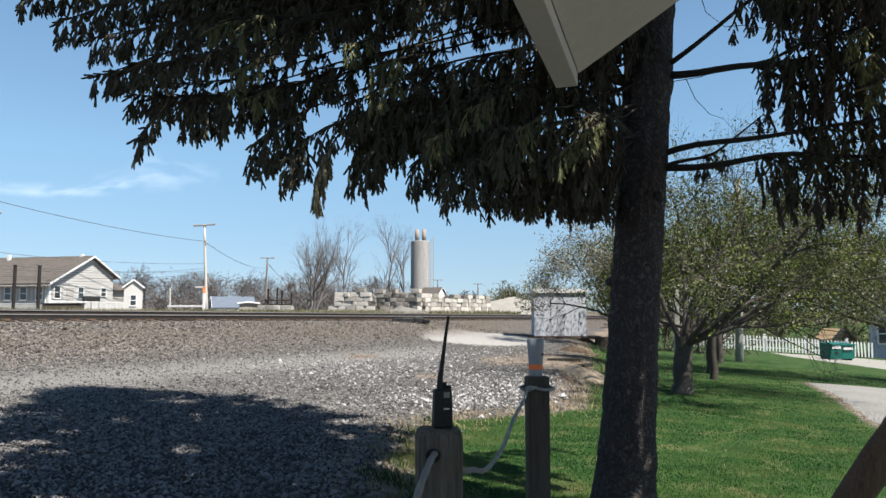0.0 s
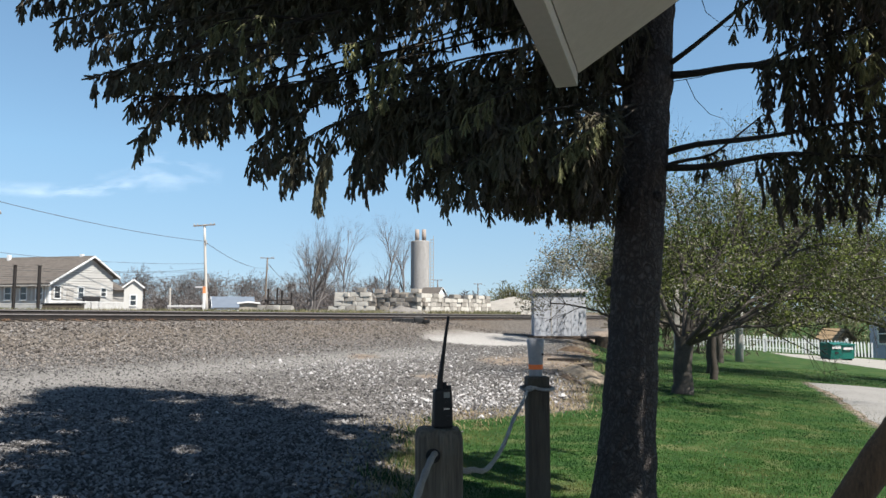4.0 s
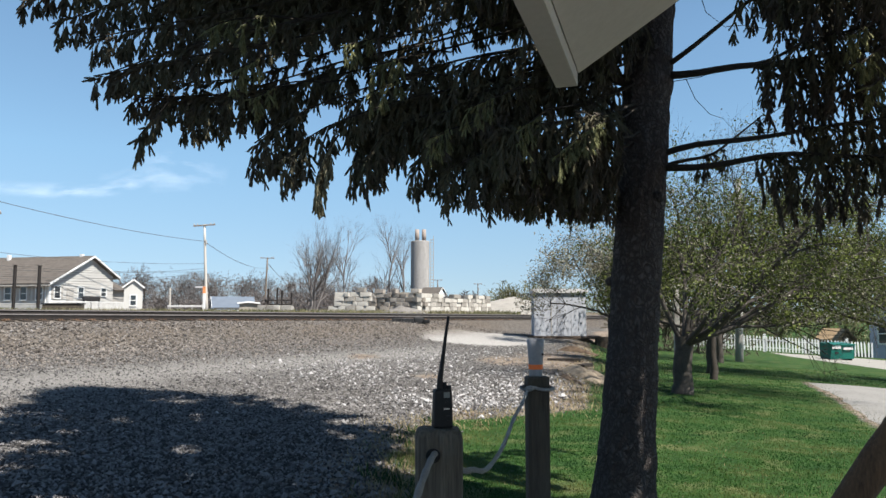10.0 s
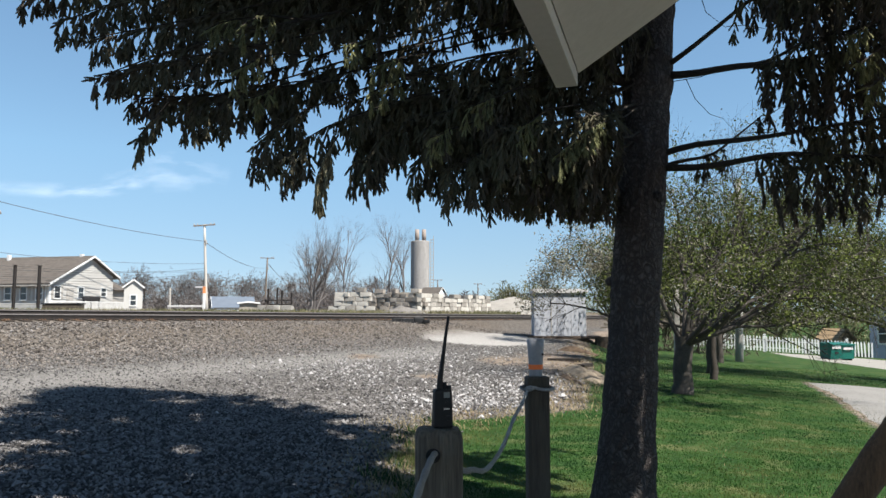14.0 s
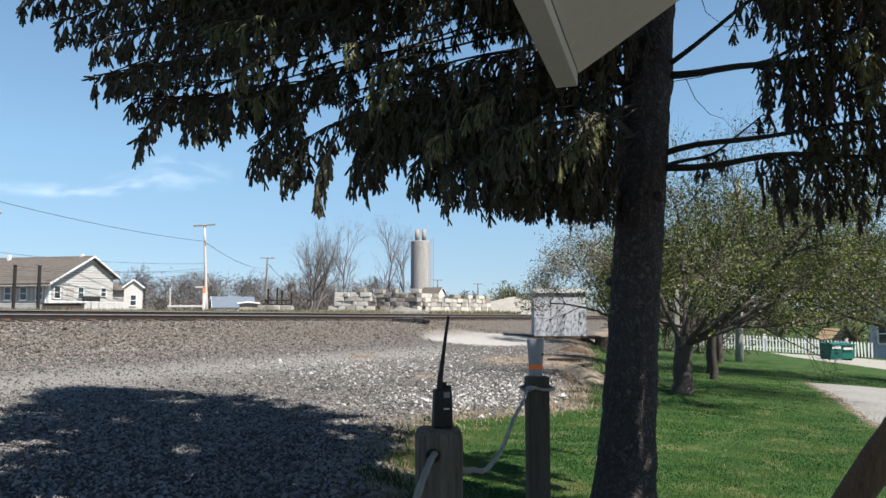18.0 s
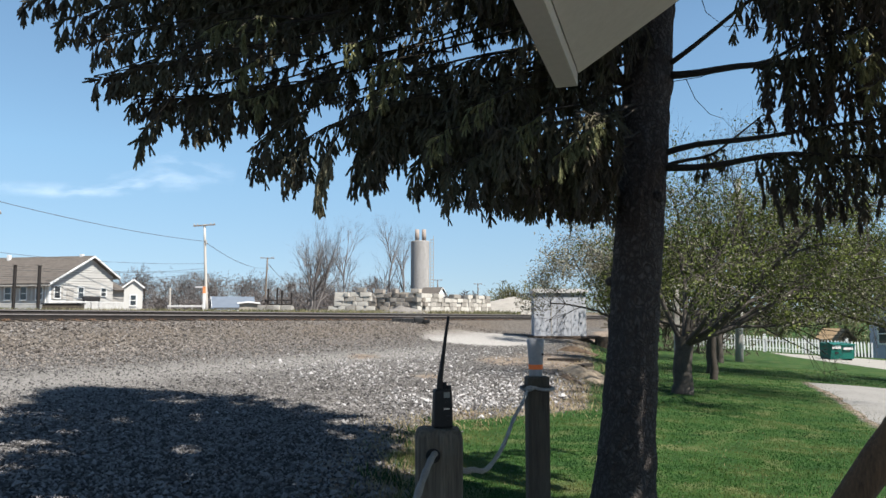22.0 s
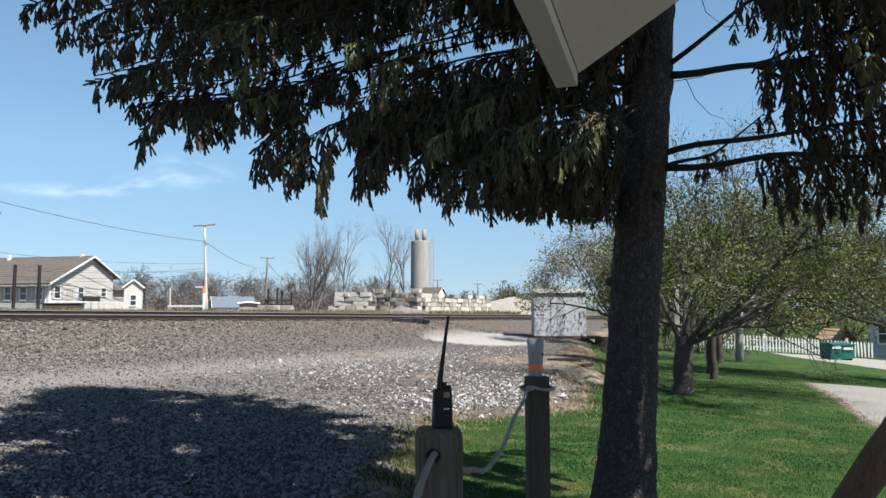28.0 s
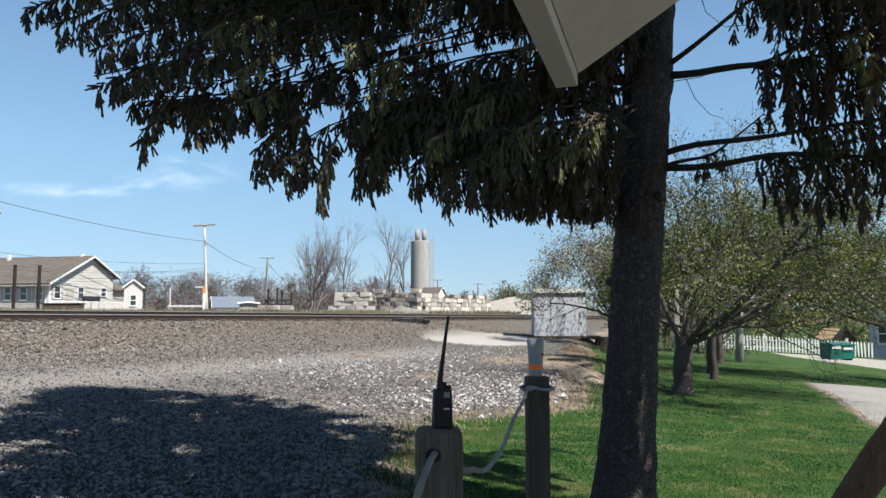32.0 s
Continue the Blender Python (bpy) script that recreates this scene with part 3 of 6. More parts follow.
# ---- trees ----
def grow(paths, leaves, p, d, length, r, level, spec, rng):
    """One limb and its side limbs. spec: levels, wander, lift, side angle, ratio, children."""
    n = 5 if level == 0 else 4
    path, q, w = [(p.copy(), r)], p.copy(), d.copy()
    seg = length / n
    tip_r = r * (0.45 if level < spec["levels"] else 0.3)
    spots = []
    for i in range(1, n + 1):
        w = (w + Vector((rng.gauss(0, 1), rng.gauss(0, 1), rng.gauss(0, 1))) * spec["wander"] + Vector((0, 0, spec["lift"][min(level, len(spec["lift"]) - 1)]))).normalized()
        q = q + w * seg
        path.append((q.copy(), r + (tip_r - r) * i / n))
        spots.append((q.copy(), w.copy(), path[-1][1]))
    paths.append((level, path))
    if level >= spec["levels"] - 1:
        leaves.extend((a, b) for a, b, _ in spots)
    if level < spec["levels"]:
        kids = spec["children"][min(level, len(spec["children"]) - 1)]
        for k in range(kids):
            j = rng.uniform(0.25, 1.0) if level else rng.uniform(spec["low"], 1.0)
            i = min(int(j * n), n - 1)
            a, b, rr = spots[i]
            out = b.orthogonal().normalized()
            out.rotate(Matrix.Rotation(rng.uniform(0, 6.283), 3, b))
            ang = radians(spec["angle"]) * rng.uniform(0.7, 1.25)
            nd = (b * math.cos(ang) + out * math.sin(ang)).normalized()
            grow(paths, leaves, a, nd, length * spec["ratio"][min(level, len(spec["ratio"]) - 1)] * rng.uniform(0.7, 1.15) * (1.25 - 0.4 * j), max(rr * 0.62, 0.003), level + 1, spec, rng)


def leaf_arrays(spots, per, spread, size, nrng):
    n = len(spots) * per
    c = np.repeat(np.array([s[0][:] for s in spots]), per, 0) + nrng.normal(0, spread, (n, 3))
    u = nrng.normal(0, 1, (n, 3))
    u /= np.linalg.norm(u, axis=1)[:, None]
    v = np.cross(u, nrng.normal(0, 1, (n, 3)))
    v /= np.linalg.norm(v, axis=1)[:, None]
    s = size * nrng.uniform(0.5, 1.3, n)[:, None]
    V = np.stack([c - u * s, c + v * s * 0.5, c + u * s, c - v * s * 0.5], 1).reshape(-1, 3)
    return V, np.arange(4 * n).reshape(n, 4)


def broad_tree(name, at, height, stem, spec, seed, label, category="tree", bark=None, leaf=None, per=3, spread=0.1, size=0.03, lean=(0, 0), trunk_r=0.15, group="", stems=1, bud=None, thick=1.0, limbs=(), fork=1.0):
    rng, nrng = random.Random(seed), np.random.default_rng(seed)
    tree = thing(name, pose(at[0], at[1], gz(*at) - 0.03), label, category, group)
    paths, spots = [], []
    if limbs:
        top = Vector((lean[0], lean[1], 1)) * fork
        paths.append((0, [(top * k / 5 + Vector((0.02 * math.sin(k * 2), 0, 0)), trunk_r * (1.18 if k == 0 else 1.0 - 0.03 * k)) for k in range(6)]))
        for d, l in limbs:
            d = Vector(d).normalized()
            grow(paths, spots, top - Vector((0, 0, rng.uniform(0.02, 0.25))), d, l, trunk_r * rng.uniform(0.26, 0.4), 1, spec, rng)
    for k in range(0 if limbs else stems):
        a = 6.283 * k / max(stems, 1) + rng.uniform(0, 1)
        off = 0.22 if stems > 1 else 0.0
        d = Vector((lean[0] + off * math.cos(a) * 1.6, lean[1] + off * math.sin(a) * 1.6, 1)).normalized()
        grow(paths, spots, Vector((off * math.cos(a) * trunk_r * 3, off * math.sin(a) * trunk_r * 3, 0)), d, stem, trunk_r, 0, spec, rng)
    tallest = max(s[0].z for s in spots)
    f = 1.0 if limbs else height / tallest
    for _, path in paths:
        for i, (p, r) in enumerate(path):
            path[i] = (p * f, r * thick)
    spots = [(p * f, d) for p, d in spots if not limbs or (p.z > fork + 0.25 or p.xy.length < 1.2 and p.z > fork) and rng.random() < np.interp(p.z, (fork + 1.6, fork + 3.0), (1.0, 0.25)) and noise.noise(p * 1.25 + Vector((seed, 0, 0))) > -0.16]
    bark = bark or M_TWIG
    tubes("trunk", [p for l, p in paths if l == 0], bark, tree, sides=9)
    big = [p for l, p in paths if l == 1]
    fine = [p for l, p in paths if l > 1]
    for p in big:
        tubes("limb", [p], bark, tree, sides=6)
    tagged(tubes("twig_work", fine, bark, tree, sides=3, smooth=False), kind="stuff")
    if leaf is not None:
        V, F = leaf_arrays(spots, per, spread, size, nrng)
        tagged(bulk("crown", V, F, leaf, tree, "sparse fresh spring leaves"), kind="stuff")
    if bud is not None:
        V, F = leaf_arrays(spots, max(per // 3, 1), spread * 1.2, size * 0.75, nrng)
        tagged(bulk("blossom", V, F, bud, tree, "pale opening buds"), kind="stuff")
    return tree


# needle brushes, a few shapes
def brush_template(rng, needles, fat=0.0122):
    """One shoot: a slim core set round with short needles."""
    V, F = [(0, 0, -0.004)], []
    for h, f in ((0.02, 0.9), (0.096, 0.85)):
        for k in range(3):
            a = 2.094 * k + h * 9
            V.append((fat * f * math.cos(a), fat * f * math.sin(a), h))
    V.append((0, 0, 0.114))
    for k in range(3):
        n = (k + 1) % 3
        F += [(0, 1 + n, 1 + k), (1 + k, 1 + n, 4 + n), (1 + k, 4 + n, 4 + k), (4 + k, 4 + n, 7)]
    for i in range(needles):
        h = 0.0 + 0.116 * i / needles
        a = i * 2.4 + rng.uniform(-0.3, 0.3)
        l = rng.uniform(0.02, 0.03) * (1.0 if h < 0.09 else 0.75)
        ca, sa = math.cos(a), math.sin(a)
        w = 0.0036
        b = len(V)
        V += [(-sa * w, ca * w, h), (sa * w, -ca * w, h), (ca * l * 0.75, sa * l * 0.75, h + l * 0.75)]
        F.append((b, b + 1, b + 2))
    return np.array(V), np.array(F)


def coarse_brush():
    """A whole spray as one blunt spindle, for the crown high above."""
    V = [(0, 0, 0), (0, 0, 0.125)] + [(0.015 * math.cos(2.094 * k), 0.015 * math.sin(2.094 * k), 0.05) for k in range(3)]
    F = [f for k in range(3) for f in ((0, 2 + (k + 1) % 3, 2 + k), (1, 2 + k, 2 + (k + 1) % 3))]
    return np.array(V), np.array(F)


BRUSHES = [brush_template(random.Random(k), 8) for k in range(4)]
COARSE = [coarse_brush()]


def place_brushes(o, d, sc, nrng, kinds):
    """Needle brushes at origins o along directions d."""
    d = d / np.linalg.norm(d, axis=1)[:, None]
    u = np.cross(d, nrng.normal(0, 1, d.shape))
    u /= np.linalg.norm(u, axis=1)[:, None]
    v = np.cross(d, u)
    Vs, Fs, base = [], [], 0
    pick = nrng.integers(0, len(kinds), len(o))
    for k, (tv, tf) in enumerate(kinds):
        m = pick == k
        if not m.any():
            continue
        B = np.stack([u[m], v[m], d[m]], 1)
        W = np.einsum("vi,nij->nvj", tv, B) * sc[m][:, None, None] + o[m][:, None]
        n = len(W)
        Fs.append((tf[None] + (np.arange(n) * len(tv))[:, None, None]).reshape(-1, 3) + base)
        Vs.append(W.reshape(-1, 3))
        base += n * len(tv)
    return np.concatenate(Vs), np.concatenate(Fs)


SPRUCE_AT = (1.15, 4.9)
SWAY = []


def trunk_x(z):
    return 1.155 + 0.078 * z


def bough_path(pts, sag, n=14):
    """A smooth limb through points, dipping by sag in its middle."""
    P = [Vector(p) for p in pts]
    L = [0.0]
    for a, b in zip(P, P[1:]):
        L.append(L[-1] + (b - a).length)
    out = []
    for i in range(n + 1):
        s = L[-1] * i / n
        x = [np.interp(s, L, [p[k] for p in P]) for k in range(3)]
        u = i / n
        wob = noise.noise_vector(Vector((s * 1.7, P[-1].x * 3.1, P[-1].z * 2.3))) * min(s * 0.25, 0.07) * (1 if u < 1 else 0)
        out.append(Vector(x) + wob + Vector((0, 0, -sag * math.sin(math.pi * min(u * 1.15, 1)))))
    for _ in range(2):
        out = [out[0]] + [b * 0.5 + (a + c) * 0.25 for a, b, c in zip(out, out[1:], out[2:])] + [out[-1]]
    return out


def hang_spray(O, D, S, twigs, q, v, h, w, along, lat, scale, fine, rng):
    """One hanging shoot: an axis bending down, paired side brushes, a splayed end."""
    m = max(int((h + w) / (0.062 * scale)), 2)
    path = [(q.copy(), 0.004)]
    turn = rng.gauss(0, 0.55)
    flat = along * math.cos(turn) + lat * math.sin(turn)
    drift = Vector((rng.gauss(0, 0.1), rng.gauss(0, 0.1), 0))
    for j in range(m):
        f = (j + 1) / m
        down = Vector((rng.gauss(0, 0.1), rng.gauss(0, 0.1), -1)) + drift
        way = (v.normalized() * max(0, 1 - f * 2.2) + down * min(1, 0.25 + f * 1.6)).normalized()
        q = q + way * ((h + w) / m)
        path.append((q.copy(), 0.0035 * (1 - f * 0.7)))
        for s2 in (-1, 1):
            ang = rng.uniform(0.22, 0.72)
            dd = way * math.cos(ang) + flat * s2 * math.sin(ang) + lat * rng.uniform(-0.25, 0.25) + Vector((0, 0, -0.4))
            dd.normalize()
            k1 = scale * rng.uniform(0.7, 1.15) * (1.12 - 0.3 * f)
            O.append(q)
            D.append(dd)
            S.append(k1)
            if fine and rng.random() < 0.5 - 0.45 * f:
                end = q + dd * 0.1 * k1
                for s3 in (-1, 1):
                    O.append(end)
                    D.append(dd * 0.8 + flat * s3 * rng.uniform(0.15, 0.5) + lat * rng.uniform(-0.3, 0.3) + Vector((0, 0, -0.6)))
                    S.append(k1 * rng.uniform(0.75, 1.05))
    n = rng.choice((3, 4, 4, 5))
    for i in range(n):
        a = (i - (n - 1) / 2) * rng.uniform(0.2, 0.36) + rng.gauss(0, 0.08)
        O.append(q + Vector((0, 0, 0.012 * abs(i - (n - 1) / 2))))
        D.append(flat * math.sin(a) + Vector((0, 0, -math.cos(a))) + lat * rng.uniform(-0.3, 0.3))
        S.append(rng.uniform(0.75, 1.1) * scale * (1.05 - 0.3 * abs(a)))
    twigs.append(path)


_gap = random.Random(21)
CROWN_GAPS = [(Vector((_gap.uniform(-4.6, -0.6), _gap.uniform(6.3, 13.0), 0)), _gap.choice((0.13, 0.16, 0.19, 0.23))) for _ in range(42)] + [(Vector((-0.3, 7.1, 0)), 0.4), (Vector((-0.35, 8.0, 0)), 0.3)]


def through_gap(p):
    """Thin spots of the crown, where sun falls through to the yard."""
    return any((p - c).cross(SUN_DIR).length < r for c, r in CROWN_GAPS)


def bough(tree, pts, sag, hang0, hang1, start, seed, r0=0.035, step=0.07, groups=6, kinds=None, scale=1.0, amp=1.0, side=0.22, thin=0.12, even=False, needle=None, lead=0.0):
    """A limb with hanging sprays of needle brushes, in hinged groups."""
    rng, nrng = random.Random(seed), np.random.default_rng(seed)
    kinds = kinds or BRUSHES
    P = bough_path(pts, sag)
    o = Vector((*SPRUCE_AT, 0))
    n = len(P) - 1
    limb = tubes("branch", [[(p - o, r0 + (0.004 - r0) * (i / n) ** 0.8) for i, p in enumerate(P)]], M_TWIG, tree, sides=7)
    length = sum((b - a).length for a, b in zip(P, P[1:]))
    count = max(int(length * (1 - start) / step), 3)
    gsz = max(count // groups, 1)
    for g in range(0, count, gsz):
        O, D, S, twigs = [], [], [], []
        mid = None
        for i in range(g, min(g + gsz, count)):
            u = start + (1 - start) * (i + 0.5) / count
            k = min(int(u * n), n - 1)
            p = P[k].lerp(P[k + 1], u * n - k)
            along = (P[k + 1] - P[k]).normalized()
            lat = along.cross(Vector((0, 0, 1))).normalized()
            if mid is None:
                mid = p.copy()
            clump = (0.5 if thin > 0.45 else 0.46) + (0.75 if thin > 0.45 else 0.85) * noise.noise(Vector((u * length * 2.6, seed * 1.37, 0)))
            if amp > 0 and u < 0.93 and rng.random() > thin + clump * 1.2:
                continue
            if u < lead and rng.random() < 0.5:
                continue
            for s2 in range(5):
                O.append(p - mid + along * rng.uniform(-0.04, 0.04))
                D.append(along * rng.uniform(0.2, 1) + lat * rng.uniform(-1, 1) + Vector((0, 0, rng.uniform(-1.2, 0.1))))
                S.append(rng.uniform(0.7, 1.1) * scale)
            for sgn in (-1, 1):
                h = (hang0 + (hang1 - hang0) * (u - start) / (1 - start)) * (rng.choice((0.5, 0.75, 0.95, 1.0)) if even else rng.choice((0.35, 0.6, 0.8, 1.0, 1.05))) * rng.uniform(0.85, 1.05) * ((0.35 + 0.8 * min(max(clump, 0), 1.0)) if amp > 0 and not even else 1)
                if u < lead:
                    h *= 0.4
                w = side * rng.uniform(0.1, 1.1) * (1.15 - u * 0.6)
                hang_spray(O, D, S, twigs, p - mid + along * rng.uniform(-0.04, 0.04), lat * sgn * w + along * w * 0.5 + Vector((0, 0, 0.02)), h, w, along, lat, scale, amp > 0, rng)
        if amp == 0 or thin == 0.5:
            held = [i for i, q in enumerate(O) if not through_gap(mid + q)]
            O, D, S = [[L[i] for i in held] for L in (O, D, S)]
        if not O:
            continue
        V, F = place_brushes(np.array([a[:] for a in O]), np.array([a[:] for a in D]), np.array(S), nrng, kinds)
        TV, TF = tube_arrays(twigs, 3)
        tri = []
        for a, b, c, d in TF:
            tri += [(a, b, c), (a, c, d)]
        V, F = np.concatenate([np.array([v[:] for v in TV]), V]), np.concatenate([np.array(tri), F + len(TV)])
        ob = tagged(bulk("spray", V, F, needle or M_NEEDLE, limb, "drooping dark green needle sprays"), kind="stuff")
        ob.matrix_basis = Matrix.Translation(mid - o)
        if amp > 0:
            SWAY.append((ob, mid - o, amp * (0.5 + 0.5 * (g + gsz / 2) / count) * (float(np.interp(mid.x, (-2.4, -0.9, -0.3, 0.3, 0.9), (1.9, 2.3, 1.4, 0.7, 0.3))) if amp > 0.5 else 1.0), rng.uniform(0, 6.28), mid))
    return limb


def make_spruce():
    tree = thing("spruce_tree", pose(*SPRUCE_AT, 0), "tall Norway spruce with drooping dark needle sprays", "tree")
    # trunk with plated bark
    bm = bmesh.new()
    rings, sides = 300, 72
    rows = []
    for i in range(rings + 1):
        z = -0.1 + 15.1 * (i / rings) ** 1.5
        r = np.interp(z, (-0.1, 0.1, 0.35, 0.8, 1.3, 3.2, 9, 15), (0.3, 0.235, 0.197, 0.173, 0.161, 0.157, 0.08, 0.012)) + 0.016 * math.exp(-((z - 2.98) / 0.09) ** 2) + 0.01 * math.exp(-((z - 2.46) / 0.08) ** 2)
        row = []
        for k in range(sides):
            a = 2 * math.pi * k / sides
            p = Vector((math.cos(a), math.sin(a), 0))
            nz = noise.noise(Vector((p.x * 5, p.y * 5, z * 5))) * 0.014 + abs(noise.noise(Vector((p.x * 7, p.y * 7, z * 9)))) * 0.014 + abs(noise.noise(Vector((p.x * 15, p.y * 15, z * 20)))) * 0.013 - 0.009
            nz *= min(r / 0.15, 1)
            flare = 0.05 * max(0, 0.5 - z) * math.sin(a * 5 + 1)
            row.append(bm.verts.new((trunk_x(z) - SPRUCE_AT[0] + p.x * (r + nz + flare), p.y * (r + nz + flare), z)))
        rows.append(row)
    for a, b in zip(rows, rows[1:]):
        for k in range(sides):
            bm.faces.new((a[k], a[(k + 1) % sides], b[(k + 1) % sides], b[k]))
    part("trunk", bm, M_BARK, tree, "dark furrowed flaking bark", smooth=True)
    for z, a, s in ((1.66, 2.7, 0.035), (0.85, 4.2, 0.04), (2.2, 5.2, 0.04)):
        bm = bmesh.new()
        c = Vector((trunk_x(z) - SPRUCE_AT[0] + 0.15 * math.cos(a), 0.15 * math.sin(a), z))
        d = Vector((math.cos(a), math.sin(a), -0.2))
        solid_tube(bm, [(c, s), (c + d * 0.03, s * 0.9), (c + d * 0.05, s * 0.55)], 8)
        part("branch_stub", bm, M_BARK, tree, smooth=True)
    T = lambda z, y=4.9: (trunk_x(z), y, z)
    # long side boughs: fork x, z, tip x, z, depth y, drop of the sprays at both
    outer = [
        (-2.14, 3.65, -2.70, 3.47, 4.60, 0.25, 0.08),
        (-2.08, 3.40, -2.41, 3.27, 4.50, 0.26, 0.18),
        (-1.80, 3.23, -2.15, 3.13, 4.40, 0.21, 0.16),
        (-1.54, 3.08, -1.98, 2.88, 4.30, 0.28, 0.10),
        (-1.62, 2.94, -2.06, 2.84, 4.25, 0.15, 0.03),
        (-1.07, 2.81, -1.60, 2.79, 4.50, 0.23, 0.32),
        (-1.51, 2.76, -1.89, 2.77, 4.40, 0.34, 0.13),
        (-1.14, 3.01, -1.85, 2.90, 4.60, 0.33, 0.17),
        (-1.01, 2.67, -1.13, 2.46, 4.35, 0.44, 0.27),
        (-0.90, 2.53, -0.97, 2.33, 4.30, 0.41, 0.23),
        (-0.44, 2.69, -0.55, 2.38, 4.50, 0.46, 0.22),
        (-0.34, 2.60, -0.47, 2.36, 4.40, 0.48, 0.32),
    ]
    inner = [
        (-0.95, 2.99, -1.28, 2.82, 4.70, 0.26, 0.17),
        (-0.30, 2.90, -0.62, 2.78, 4.60, 0.36, 0.2),
        (0.41, 2.63, -0.17, 2.38, 4.50, 0.64, 0.25),
        (0.49, 2.51, 0.02, 2.29, 4.30, 0.56, 0.31),
        (0.77, 2.51, 0.24, 2.33, 4.60, 0.54, 0.33),
        (1.01, 2.42, 0.41, 2.28, 4.40, 0.43, 0.30),
        (1.12, 2.39, 0.62, 2.28, 4.80, 0.35, 0.28),
        (0.97, 2.47, 0.77, 2.27, 4.20, 0.40, 0.33),
        (0.30, 2.80, -0.13, 2.54, 4.40, 0.52, 0.31),
        (0.92, 2.61, 0.31, 2.48, 4.10, 0.45, 0.36),
        (1.03, 2.83, 0.95, 2.72, 4.50, 0.27, 0.13),
        (0.10, 2.98, -0.60, 2.82, 5.00, 0.40, 0.34),
        (0.35, 2.90, -0.55, 2.74, 5.20, 0.34, 0.22),
        (0.60, 2.98, -0.10, 2.80, 4.90, 0.46, 0.40),
    ]
    for i, (fx, fz, tx, tz, y, h0, h1) in enumerate(outer + inner):
        fork, tip = Vector((fx, y + 0.08, fz)), Vector((tx, y, tz))
        rise = min(0.12 + 0.3 * (trunk_x(fz) - fx), 0.95)
        root = Vector(T(min(fz + rise, 4.4)))
        st = (fork - root).length / ((fork - root).length + (tip - fork).length)
        bough(tree, [root, fork, tip], 0.0, max(h0 - 0.07, 0.05), max(h1 - 0.07, 0.05), st * (0.55 if i < len(outer) else 0.7), 100 + i, r0=0.011, groups=4, thin=0.62 if i < len(outer) else 1.1, step=0.043, side=0.1, scale=0.74, even=True, lead=st * (0.93 if i < len(outer) else 0.84))
    bough(tree, [(-1.629, 4.3, 2.707), (-1.724, 4.28, 2.575), (-1.772, 4.26, 2.452)], 0.0, 0.03, 0.06, 0.3, 140, r0=0.006, step=0.05, groups=1, side=0.08, thin=0.9, scale=0.75)
    bough(tree, [(-0.62, 4.3, 2.5), (-0.7, 4.28, 2.36), (-0.735, 4.26, 2.2)], 0.0, 0.05, 0.12, 0.2, 141, r0=0.006, step=0.035, groups=1, side=0.1, thin=1.2, scale=0.75, needle=M_PALENEEDLE, even=True)
    # sprays in a lighter needle colour, painted as if sun caught them
    for i, (x, z) in enumerate(((-1.33, 3.02), (-1.13, 3.04), (-1.19, 2.78), (-0.4, 2.81), (-0.41, 2.66), (-0.53, 2.94), (0.14, 2.58), (0.42, 2.47), (0.78, 2.44), (0.62, 2.31), (-0.07, 2.41), (-1.08, 2.63))):
        bough(tree, [(x + 0.45, 4.6, z + 0.3), (x + 0.12, 4.1, z + 0.1), (x, 4.0, z)], 0.0, 0.03, 0.09, 0.72, 400 + i, r0=0.006, step=0.07, groups=1, side=0.07, thin=1.2, scale=0.6, even=True, needle=M_LITNEEDLE)
    # sun-caught tips at the right, again lightened by colour
    for i, (x, z) in enumerate(((1.9, 2.6), (1.93, 2.48), (1.88, 2.73))):
        bough(tree, [(x + 0.3, 3.5, z + 0.16), (x + 0.1, 3.35, z + 0.06), (x, 3.3, z)], 0.0, 0.02, 0.06, 0.5, 430 + i, r0=0.005, step=0.06, groups=1, side=0.06, thin=1.2, scale=0.5, even=True, amp=0.35, needle=M_LITNEEDLE)
    # the mass of boughs behind and above, down to the crown's lower line
    fill = random.Random(12)
    LOW_X = (-2.73, -2.39, -2.17, -1.93, -1.7, -1.21, -1.06, -0.84, -0.64, -0.33, -0.15, 0.19, 1.06)
    LOW_Z = (3.49, 3.19, 3.07, 2.79, 2.63, 2.6, 2.45, 2.78, 2.55, 2.45, 2.19, 2.05, 2.08)
    for k in range(60):
        x = -2.1 + 3.1 * (k + fill.uniform(0, 1)) / 60
        hang = fill.uniform(0.25, 0.42)
        y = fill.uniform(4.0, 5.6)
        low = 1.45 + (float(np.interp(x * 4.5 / y, LOW_X, LOW_Z)) - 1.45) * y / 4.5
        z = low + hang + 0.3 + fill.choice((0.0, 0.1, 0.2, 0.35, 0.5, 0.65, 0.85, 1.05))
        if -0.9 < x < -0.1 and z > 2.95 and k % 4 or x > 0.6 and 2.6 < z < 3.2:
            continue
        if -0.98 < x * 4.5 / y < -0.58 and k % 3:
            continue
        tip = Vector((x, y, z))
        root = Vector(T(min(z + 0.3 * (trunk_x(z) - x) + fill.uniform(0.05, 0.3), 4.4)))
        bough(tree, [root, tip], 0.03, hang, hang * 0.8, max(0.2, 1 - 1.05 / (tip - root).length), 300 + k, r0=0.011, step=0.075, groups=3, thin=0.75, scale=0.74, side=0.15)
